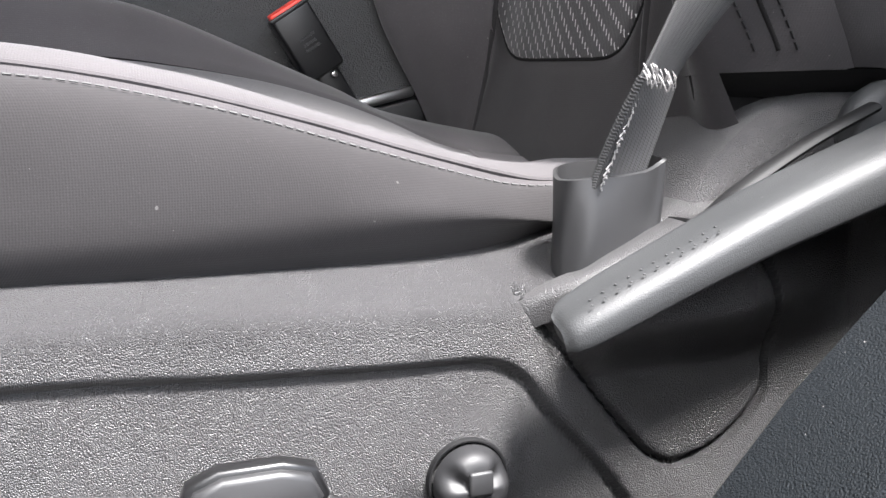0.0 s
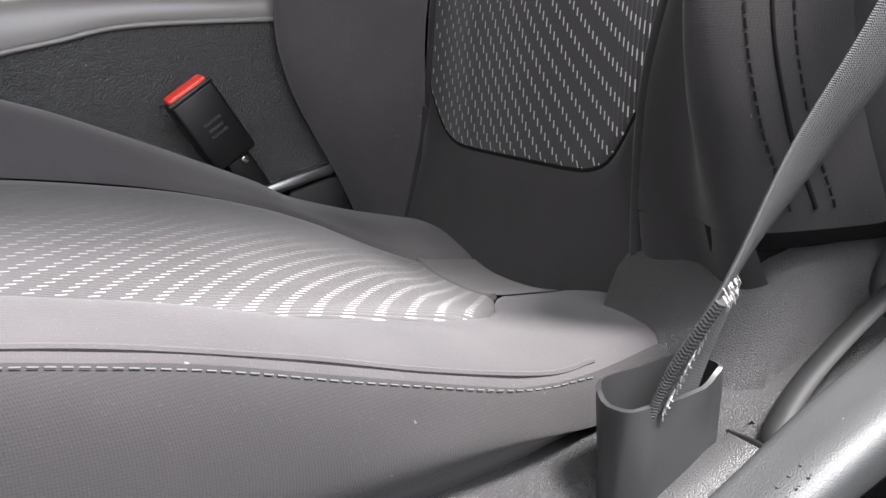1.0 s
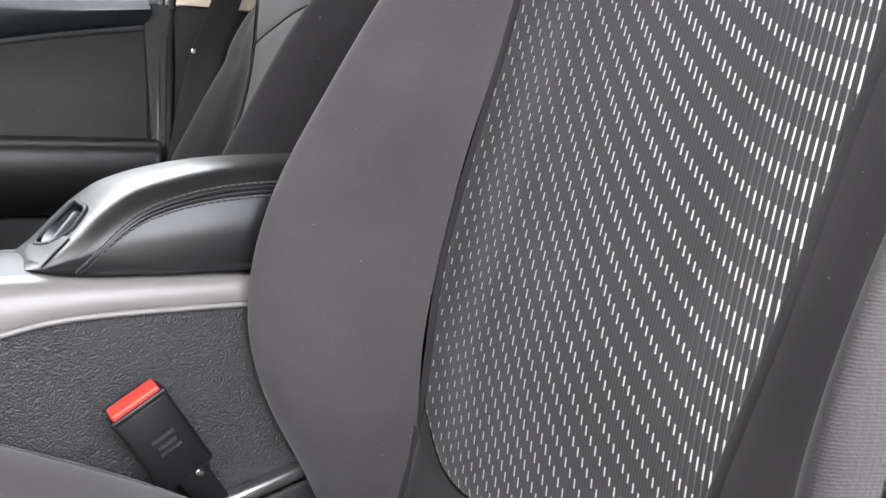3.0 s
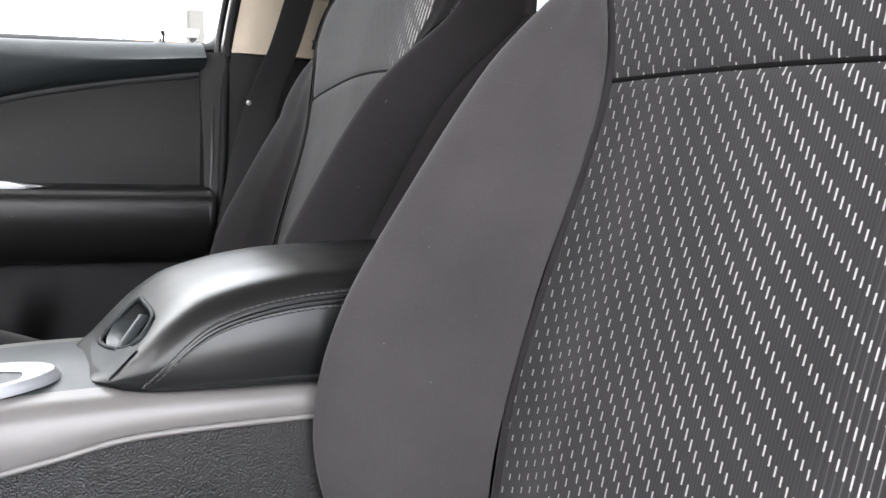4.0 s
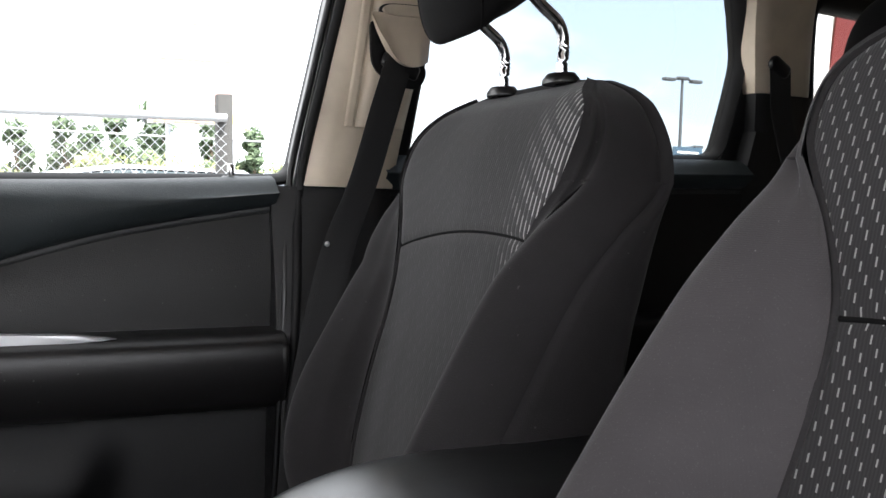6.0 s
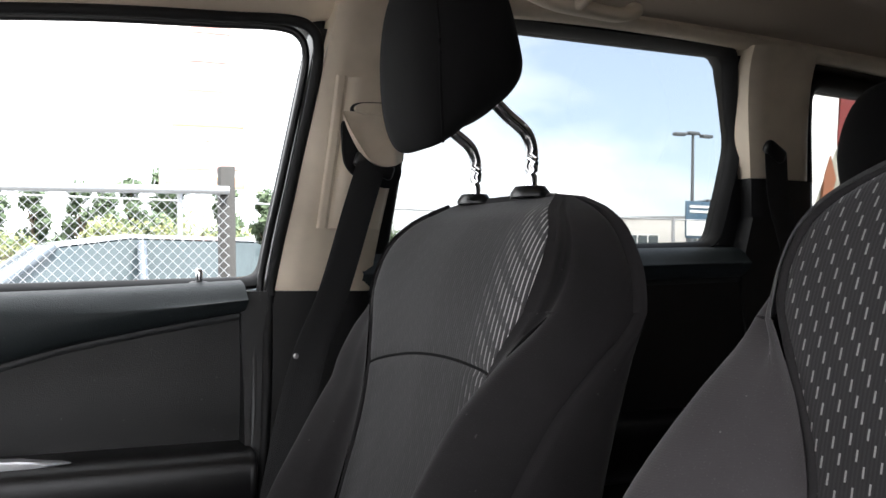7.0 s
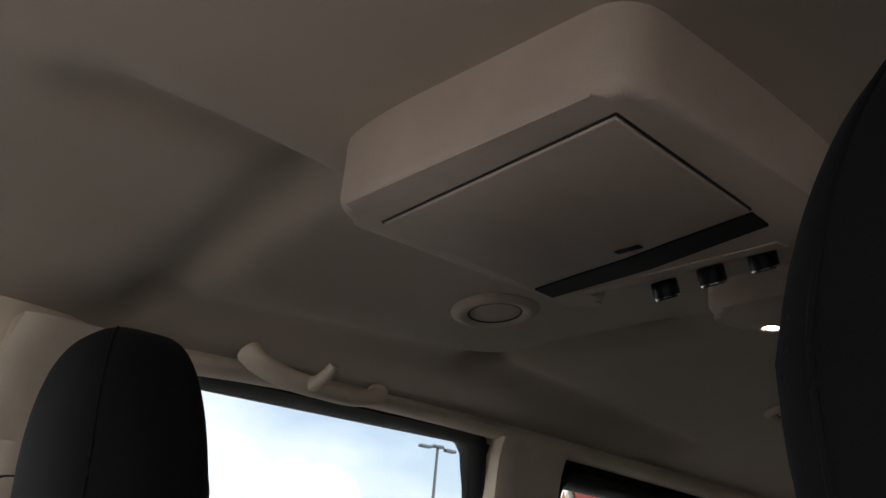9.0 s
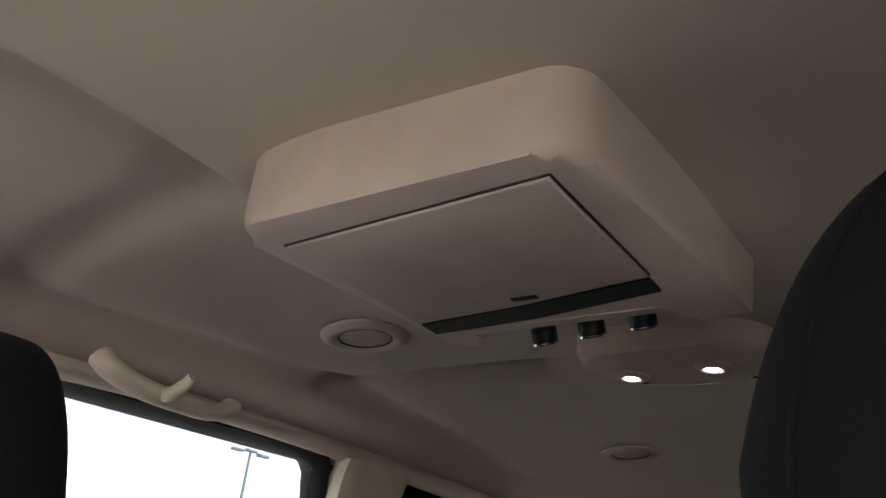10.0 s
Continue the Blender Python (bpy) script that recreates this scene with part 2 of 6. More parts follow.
GRAIN = m_grain("pebbled_black_plastic", (0.036, 0.035, 0.036), 0.36, 1500.0, 0.0014)
GRAIN_DARK = m_grain("pebbled_dark_plastic", (0.010, 0.010, 0.0105), 0.42, 1600.0, 0.0005)
GRAIN_FINE = m_grain("fine_grain_plastic", (0.024, 0.025, 0.026), 0.54, 1500.0, 0.00016)
DOOR_PAD = m_grain("door_top_vinyl", (0.024, 0.030, 0.032), 0.55, 700.0, 0.0005, 0.3)
SHELF = m_grain("door_shelf_plastic", (0.010, 0.0095, 0.0098), 0.36, 900.0, 0.0002)
DOOR_DARK = m_grain("door_insert_vinyl", (0.007, 0.007, 0.0072), 0.5, 800.0, 0.0004)
SILL = m_grain("sill_plastic", (0.005, 0.0065, 0.008), 0.6, 1300.0, 0.0006, 0.18)
CONSOLE_SIDE = m_grain("console_side_plastic", (0.020, 0.020, 0.0205), 0.45, 700.0, 0.0012)
GRIP = m_smooth("lever_grip_dots", (0.045, 0.045, 0.046), 0.5)
# cover plastic made paler, with the sky's sheen put into its colour
COVER_LIT = m_grain("cover_lit_plastic", (0.050, 0.049, 0.050), 0.42, 1500.0, 0.0006)
KNOB = m_smooth("knob_plastic", (0.016, 0.016, 0.017), 0.5, spec=0.35)
DECK = m_grain("console_top_plastic", (0.040, 0.048, 0.052), 0.40, 1500.0, 0.0001)
BLACK = m_smooth("black_plastic", (0.007, 0.007, 0.0075), 0.35)
RUBBER = m_smooth("black_rubber", (0.006, 0.006, 0.0065), 0.6, spec=0.3)
SLEEVE = m_smooth("grey_rubber_sleeve", (0.020, 0.020, 0.021), 0.45)
LEATHER = m_leather("black_leather", (0.009, 0.0095, 0.010))
SILVER = m_smooth("satin_silver_paint", (0.55, 0.56, 0.57), 0.32, 0.55)
PEARL = m_smooth("grey_console_paint", (0.19, 0.18, 0.175), 0.36, 0.1)
CHROME = m_smooth("chrome", (0.75, 0.75, 0.76), 0.12, 1.0, 0.02, relief=0.0)
STEEL = m_smooth("dull_steel", (0.45, 0.45, 0.45), 0.35, 1.0)
RED = m_smooth("red_button_plastic", (0.72, 0.055, 0.035), 0.35)
BEIGE = m_grain("beige_trim_plastic", (0.69, 0.59, 0.465), 0.5, 1000.0, 0.0003, 0.35)
BEIGE_CONSOLE = m_grain("beige_console_plastic", (0.53, 0.43, 0.35), 0.55, 1000.0, 0.0002, 0.35)
LINER = m_liner("roof_lining", (0.46, 0.385, 0.305))
WEB = m_webbing("belt_webbing", (0.045, 0.045, 0.046))
WEB_DARK = m_webbing("belt_webbing_dark", (0.018, 0.018, 0.019))
THREAD = m_smooth("pale_thread", (0.30, 0.29, 0.285), 0.8)
THREAD_DARK = m_smooth("dark_thread", (0.07, 0.07, 0.07), 0.8)
GLASS = m_glass("car_glass", (0.94, 0.95, 0.94))
# darker than the other tinted glass, to cut fill light from unseen windows
GLASS_FAR = m_glass("fill_blocking_glass", (0.05, 0.052, 0.052))
GLASS_DARK = m_glass("privacy_glass", (0.60, 0.605, 0.59))
CARPET = m_liner("dark_carpet", (0.02, 0.02, 0.021))


# ---- mesh helpers ----
def part(name, bm, material, parent=None, label="", smooth=True):
    """Links a bmesh as one mesh object, under a thing or a part."""
    me = bpy.data.meshes.new(name)
    bmesh.ops.recalc_face_normals(bm, faces=bm.faces)
    bm.to_mesh(me)
    bm.free()
    me.materials.append(material)
    if smooth:
        me.polygons.foreach_set("use_smooth", [True] * len(me.polygons))
        me.set_sharp_from_angle(angle=radians(48))
    ob = new(name, me)
    if parent is not None:
        ob.parent = parent
    if label:
        ob["label"] = label
    return ob


def thing(name, label, category, group="", kind="", at=(0, 0, 0)):
    ob = new(name)
    ob.location = at
    ob.empty_display_size = 0.05
    return tagged(ob, label, category, group, kind)


def spline(table, t):
    """Smooth value of a table of (key, value) at t, held at the ends."""
    if t <= table[0][0]:
        return table[0][1]
    if t >= table[-1][0]:
        return table[-1][1]
    for i in range(len(table) - 1):
        (a, va), (b, vb) = table[i], table[i + 1]
        if t <= b:
            k = (t - a) / (b - a)
            ma = (vb - table[i - 1][1]) / (b - table[i - 1][0]) if i else (vb - va) / (b - a)
            mb = (table[i + 2][1] - va) / (table[i + 2][0] - a) if i + 2 < len(table) else (vb - va) / (b - a)
            h = b - a
            return (2 * k**3 - 3 * k**2 + 1) * va + (k**3 - 2 * k**2 + k) * h * ma + (-2 * k**3 + 3 * k**2) * vb + (k**3 - k**2) * h * mb
    return table[-1][1]


def curve_at(pts, s):
    """Catmull-Rom through pts, s from 0 to len - 1."""
    i = min(max(int(s), 0), len(pts) - 2)
    k = s - i
    p1, p2 = Vector(pts[i]), Vector(pts[i + 1])
    p0 = Vector(pts[i - 1]) if i else p1 * 2 - p2
    p3 = Vector(pts[i + 2]) if i + 2 < len(pts) else p2 * 2 - p1
    return 0.5 * (2 * p1 + (p2 - p0) * k + (2 * p0 - 5 * p1 + 4 * p2 - p3) * k * k + (3 * p1 - p0 - 3 * p2 + p3) * k**3)


def sampled(pts, n, closed=False):
    if closed:
        loop = [pts[-1], *pts, pts[0], pts[1]]
        return [curve_at(loop, 1 + len(pts) * i / n) for i in range(n)]
    return [curve_at(pts, (len(pts) - 1) * i / n) for i in range(n + 1)]


def grid(fn, nu, nv, uv=None, bm=None):
    """A sheet of quads through fn(u, v), u and v from 0 to 1."""
    bm = bm or bmesh.new()
    layer = bm.loops.layers.uv.verify()
    rows = [[bm.verts.new(fn(i / nu, j / nv)) for i in range(nu + 1)] for j in range(nv + 1)]
    for j in range(nv):
        for i in range(nu):
            f = bm.faces.new((rows[j][i], rows[j][i + 1], rows[j + 1][i + 1], rows[j + 1][i]))
            if uv:
                for loop, (a, b) in zip(f.loops, ((i, j), (i + 1, j), (i + 1, j + 1), (i, j + 1))):
                    loop[layer].uv = uv(a / nu, b / nv)
    return bm


def loft(rings, cap=True, bm=None, closed=True):
    """A skin over rings of equal length."""
    bm = bm or bmesh.new()
    vs = [[bm.verts.new(p) for p in ring] for ring in rings]
    n = len(vs[0])
    for a, b in zip(vs, vs[1:]):
        for i in range(n if closed else n - 1):
            bm.faces.new((a[i], a[(i + 1) % n], b[(i + 1) % n], b[i]))
    if cap and closed:
        bm.faces.new(vs[0])
        bm.faces.new(vs[-1])
    return bm


def frames_along(path):
    out = []
    up = Vector((0, 0, 1))
    for i, p in enumerate(path):
        d = (path[min(i + 1, len(path) - 1)] - path[max(i - 1, 0)]).normalized()
        side = d.cross(up)
        if side.length < 0.05:
            side = d.cross(Vector((0, 1, 0)))
        side.normalize()
        out.append((p, side, side.cross(d).normalized()))
    return out


def tube(pts, r, n=10, steps=24, closed=False, bm=None, squash=1.0, smooth=True):
    """A round bar along pts; r is a number or a function of 0..1."""
    path = sampled(pts, steps, closed) if smooth else [Vector(p) for p in pts]
    if closed:
        path = path + [path[0]]
    rings = []
    for i, (p, s, u) in enumerate(frames_along(path)):
        rr = r(i / (len(path) - 1)) if callable(r) else r
        rings.append([p + s * rr * math.cos(a) + u * rr * squash * math.sin(a) for a in (2 * math.pi * k / n for k in range(n))])
    return loft(rings, not closed, bm)


def box(size, at=(0, 0, 0), r=0.0, seg=2, bm=None):
    """A box with rounded edges."""
    own = bmesh.new()
    bmesh.ops.create_cube(own, size=1, matrix=Matrix.Translation(at) @ Matrix.Diagonal((*size, 1)))
    if r:
        bmesh.ops.bevel(own, geom=own.edges[:], offset=r, segments=seg, profile=0.5, affect="EDGES")
    return merged(bm, own)


def merged(bm, own):
    if bm is None:
        return own
    me = bpy.data.meshes.new("tmp")
    own.to_mesh(me)
    own.free()
    bm.from_mesh(me)
    bpy.data.meshes.remove(me)
    return bm


def moved(bm, m):
    bmesh.ops.transform(bm, matrix=m, verts=bm.verts[:])
    return bm


def prism(outline, a, b, axis="y", r=0.0, seg=2):
    """An outline of (p, q) pairs drawn out from a to b along an axis, edges rounded. y: p is x, q is z; z: p is x, q is y; x: p is y, q is z."""
    place = {"y": lambda p, q, d: (p, d, q), "z": lambda p, q, d: (p, q, d), "x": lambda p, q, d: (d, p, q)}[axis]
    bm = bmesh.new()
    va = [bm.verts.new(place(p, q, a)) for p, q in outline]
    vb = [bm.verts.new(place(p, q, b)) for p, q in outline]
    n = len(outline)
    for i in range(n):
        bm.faces.new((va[i], va[(i + 1) % n], vb[(i + 1) % n], vb[i]))
    caps = [bm.faces.new(va), bm.faces.new(vb)]
    if r:
        rim = {e for f in caps for e in f.edges}
        bmesh.ops.bevel(bm, geom=list(rim), offset=r, segments=seg, profile=0.5, affect="EDGES")
    return bm


def disc(r, h, n=32, bevel=0.0, bm=None, m=None):
    """A short cylinder on its base, along z."""
    own = bmesh.new()
    bmesh.ops.create_cone(own, cap_ends=True, segments=n, radius1=r, radius2=r, depth=h, matrix=Matrix.Translation((0, 0, h / 2)))
    if bevel:
        edges = [e for e in own.edges if abs(e.verts[0].co.z - e.verts[1].co.z) < 1e-6]
        bmesh.ops.bevel(own, geom=edges, offset=bevel, segments=2, profile=0.5, affect="EDGES")
    if m is not None:
        moved(own, m)
    return merged(bm, own)


def ring(r0, r1, h, n=40, m=None, bm=None):
    """A flat rounded ring round z."""
    prof = [(r0, 0), (r0, h * 0.7), (r0 + (r1 - r0) * 0.3, h), (r1 - (r1 - r0) * 0.35, h), (r1, h * 0.4), (r1, 0)]
    rings = [[Vector((r * math.cos(a), r * math.sin(a), z)) for r, z in prof] for a in (2 * math.pi * k / n for k in range(n))]
    own = loft(rings + [rings[0]], False)
    bmesh.ops.remove_doubles(own, verts=own.verts[:], dist=1e-6)
    if m is not None:
        moved(own, m)
    return merged(bm, own)


def puffed(fn, u0, u1, v0, v1, edges=(1, 1, 1, 1), depth=0.004, width=0.012, scale=(0.3, 0.3)):
    """A patch of a larger surface fn(u, v), sunk along its chosen edges (u0, u1, v0, v1) as upholstery is at its seams. scale: the patch's size in metres."""
    def at(a, b):
        u, v = u0 + (u1 - u0) * a, v0 + (v1 - v0) * b
        e = 1e-3
        p = fn(u, v)
        du, dv = fn(u + e, v) - fn(u - e, v), fn(u, v + e) - fn(u, v - e)
        nrm = du.cross(dv)
        if nrm.length > 1e-12:
            nrm.normalize()
        gap = min((a if edges[0] else 9) * scale[0], (1 - a if edges[1] else 9) * scale[0], (b if edges[2] else 9) * scale[1], (1 - b if edges[3] else 9) * scale[1])
        return p, nrm, depth * math.exp(-gap / width * 2.2)
    return at


# ---- the car: measures ----
MID = 1.15                      # the car's middle line
DRIVER, PASSENGER = 0.84, 1.45  # the seats' middle lines
FLOOR = 0.36


def wall_y(z):
    """Inner face of the passenger's side: doors below the glass line, leaning in above it."""
    return spline([(0.36, 1.79), (0.8, 1.81), (1.05, 1.83), (1.21, 1.872), (1.40, 1.825), (1.57, 1.772), (1.66, 1.70)], z)


def roof_z(x, y):
    """Underside of the roof lining, with its moulded hollows."""
    d = abs(y - MID) / 0.63
    z = 1.672 - 0.075 * min(d, 1.05) ** 3.2 - 0.012 * max(0.0, (0.25 - x)) ** 1.3 - 0.02 * max(0.0, x - 1.2) ** 1.5
    for cx, cy, rx, ry, k in ((0.44, 1.42, 0.10, 0.12, 0.022), (0.66, 1.43, 0.10, 0.11, 0.020), (1.12, 1.30, 0.17, 0.26, 0.026), (0.15, 1.30, 0.16, 0.22, 0.018), (0.60, 0.72, 0.16, 0.16, 0.020)):
        q = ((x - cx) / rx) ** 2 + ((y - cy) / ry) ** 2
        z += 0.5 * k / (1 + q**2)
    z -= 0.018 * math.exp(-(((x - 0.54) / 0.20) ** 2 + ((y - 1.29) / 0.05) ** 2)) + 0.012 * math.exp(-(((x - 0.76) / 0.10) ** 2 + ((y - 1.02) / 0.09) ** 2))
    for ax, ay, bx, by, deep, wide in CREASES:
        dx, dy = bx - ax, by - ay
        t = max(0.0, min(1.0, ((x - ax) * dx + (y - ay) * dy) / (dx * dx + dy * dy)))
        z += 1.2 * deep * math.exp(-((x - ax - dx * t) ** 2 + (y - ay - dy * t) ** 2) / wide ** 2)
    return z


# soft valleys pressed into the lining
CREASES = ((0.37, 1.345, 0.49, 1.335, 0.016, 0.036), (0.525, 1.34, 0.545, 1.68, 0.015, 0.026), (0.55, 1.66, 0.93, 1.60, 0.012, 0.030), (1.01, 1.36, 0.96, 1.60, 0.014, 0.026), (0.96, 1.60, 1.45, 1.66, 0.014, 0.028), (1.02, 0.95, 1.01, 1.36, 0.010, 0.026))


# ---- setting: floor, roof, walls ----
def build_shell():
    floor = tagged(part("floor", box((3.6, 1.5, 0.04), (0.75, MID, FLOOR - 0.02), 0.01), CARPET), "dark carpeted car floor", "floor", kind="structure")

    def liner(u, v):
        x, y = -0.75 + 2.95 * u, 0.47 + 1.30 * v
        return Vector((x, y, roof_z(x, y)))
    bm = grid(liner, 240, 104)
    top = bmesh.ops.extrude_face_region(bm, geom=bm.faces[:])
    for v in top["geom"]:
        if isinstance(v, bmesh.types.BMVert):
            v.co.z += 0.045
    tagged(part("ceiling", bm, LINER), "warm beige fabric roof lining with soft moulded hollows", "ceiling", kind="structure")
    # front bulkhead, rear wall and the driver's side behind the open door, all plain
    # unseen; reaches into the windscreen opening to cut light from ahead
    tagged(part("wall_front", box((0.06, 1.5, 1.08), (-0.78, MID, 0.88), 0.02), GRAIN_DARK), "plain front wall out of view, raised against windscreen light", "wall", kind="structure")
    tagged(part("wall_rear", box((0.06, 1.5, 1.34), (2.22, MID, 1.0), 0.02), BEIGE), "plain rear end of the cabin", "wall", kind="structure")
    # unseen block, added to keep light out of the footwell
    tagged(part("dashboard", box((0.62, 1.5, 0.74), (-0.66, MID, 0.74), 0.06, 4), GRAIN_DARK), "plain dark dashboard block, out of view", "dashboard", kind="structure")
    tagged(part("wall_driver_side", box((1.7, 0.07, 0.9), (1.36, 0.43, 0.79), 0.02), GRAIN_DARK), "dark lower trim behind the driver's door opening", "wall", kind="structure")
    # unseen door, placed to hold back light from the front left
    swing = pose(-0.64, 0.38, 0, 0, 0, -58)
    door = thing("wall_driver_door", "plain dark stand-in for the open driver's door, out of view", "door", kind="structure")
    part("door_panel", moved(box((1.06, 0.09, 0.84), (0.53, 0, 0.79), 0.03), swing), GRAIN_DARK, door)
    part("window_frame", moved(tube([(0.02, 0, 1.20), (0.42, 0, 1.60), (1.02, 0, 1.60), (1.05, 0, 1.20)], 0.022, 8, 3, smooth=False), swing), BLACK, door)
    pane = part("pane", moved(prism([(0.02, 1.20), (0.42, 1.60), (1.02, 1.60), (1.05, 1.20)], -0.002, 0.002, "y"), swing), GLASS, door, smooth=False)
    pane.visible_shadow = False
    tagged(part("pillar_driver_side", prism([(0.42, 1.0), (0.60, 1.0), (0.56, 1.63), (0.46, 1.63)], 0.43, 0.50, "y", 0.015), GRAIN_DARK), "dark pillar behind the driver's door opening", "pillar", kind="structure")
    tagged(part("pillar_rear_driver_side", prism([(1.22, 1.0), (1.42, 1.0), (1.38, 1.63), (1.18, 1.63)], 0.43, 0.50, "y", 0.015), GRAIN_DARK), "dark rear pillar on the driver's side", "pillar", kind="structure")
    # unseen panes, darkened to keep light off the rear trim
    rear = tagged(part("window_driver_rear", box((0.68, 0.005, 0.40), (0.89, 0.455, 1.42), 0.001), GLASS_FAR), "near-black window of the closed rear door, out of view", "window", kind="structure")
    rear.visible_shadow = False
    quarter = tagged(part("window_driver_quarter", box((0.86, 0.005, 0.40), (1.80, 0.455, 1.42), 0.001), GLASS_FAR), "tinted rear quarter window", "window", kind="structure")
    quarter.visible_shadow = False
    tagged(part("roof_rail_driver_side", box((2.95, 0.08, 0.10), (0.72, 0.475, 1.61), 0.03), BEIGE), "beige rail over the driver's door opening", "trim", kind="structure")


build_shell()


# ---- passenger side of the car ----
def side_strip(xa, xb, za, zb, inset, thick, nz=14, nx=10):
    """A panel that follows the side wall; xa and xb are functions of z; inset lifts it into the cabin."""
    def ring_at(z):
        y = wall_y(z) - inset
        pts = []
        for i in range(nx + 1):
            k = i / nx
            e = min(k, 1 - k) * 2
            pts.append(Vector((xa(z) + (xb(z) - xa(z)) * k, y - 0.010 * (min(1, e * 4)) ** 0.5, z)))
        pts += [Vector((xb(z), y + thick, z)), Vector((xa(z), y + thick, z))]
        return pts
    return loft([ring_at(za + (zb - za) * j / nz) for j in range(nz + 1)])


def ln(z0, x0, z1, x1):
    return lambda z: x0 + (x1 - x0) * (z - z0) / (z1 - z0)


def on_wall(x, z, inset=0.0):
    return Vector((x, wall_y(z) - inset, z))


def window(name, corners, frame_r, label, glass=None):
    """A fixed pane in a dark rubber frame. corners: (x, z) round the opening."""
    w = thing(name, label, "window", kind="structure")
    loop = []
    n = len(corners)
    for i in range(n):
        a, b, c = Vector(corners[i - 1]), Vector(corners[i]), Vector(corners[(i + 1) % n])
        ra, rc = min(0.024, (a - b).length * 0.4), min(0.024, (c - b).length * 0.4)
        pa, pc = b + (a - b).normalized() * ra, b + (c - b).normalized() * rc
        for k in range(6):
            t = k / 5
            loop.append(pa * (1 - t) ** 2 + b * 2 * t * (1 - t) + pc * t * t)
    dense = []
    for i, p in enumerate(loop):
        q = loop[(i + 1) % len(loop)]
        steps = max(1, int((q - p).length / 0.04))
        dense += [p.lerp(q, k / steps) for k in range(steps)]
    mid = sum(dense, Vector((0, 0))) / len(dense)
    rings = []
    prof = [(-0.003, -0.006), (0.003, 0.003), (frame_r * 0.6, 0.007), (frame_r, 0.004), (frame_r, -0.03), (-0.004, -0.03)]
    for i, p in enumerate(dense):
        d = (dense[(i + 1) % len(dense)] - dense[i - 1]).normalized()
        out = Vector((d.y, -d.x))
        if out.dot(p - mid) < 0:
            out = -out
        rings.append([on_wall(p.x + out.x * o, p.y + out.y * o, lift) for o, lift in prof])
    part("window_frame", loft(rings + [rings[0]], False), RUBBER, w)
    zs = [p.y for p in dense]
    lo, hi = min(zs) + 1e-4, max(zs) - 1e-4

    def span(z):
        xs = []
        for p, q in zip(dense, dense[1:] + dense[:1]):
            if (p.y - z) * (q.y - z) <= 0 and abs(p.y - q.y) > 1e-9:
                xs.append(p.x + (q.x - p.x) * (z - p.y) / (q.y - p.y))
        return min(xs), max(xs)

    def sheet(u, v):
        z = lo + (hi - lo) * (0.5 - 0.5 * math.cos(math.pi * v))
        xa, xb = span(z)
        return on_wall(xa + (xb - xa) * u, z, -0.014)
    bm = grid(sheet, 16, 40)
    out = bmesh.ops.extrude_face_region(bm, geom=bm.faces[:])
    for v in out["geom"]:
        if isinstance(v, bmesh.types.BMVert):
            v.co.y += 0.004
    pane = part("pane", bm, glass or GLASS, w)
    pane.visible_shadow = False
    return w


window("window_1", [(-0.62, 1.195), (0.384, 1.227), (0.428, 1.566), (-0.05, 1.530), (-0.36, 1.43)], 0.013, "clear front passenger door window in a black seal")
window("window_2", [(0.548, 1.264), (1.165, 1.291), (1.166, 1.46), (1.106, 1.593), (0.565, 1.587)], 0.010, "tinted rear door window in a black seal", GLASS_DARK)
window("window_3", [(1.375, 1.345), (1.95, 1.36), (1.88, 1.55), (1.305, 1.56)], 0.02, "small tinted rear quarter window", GLASS_DARK)


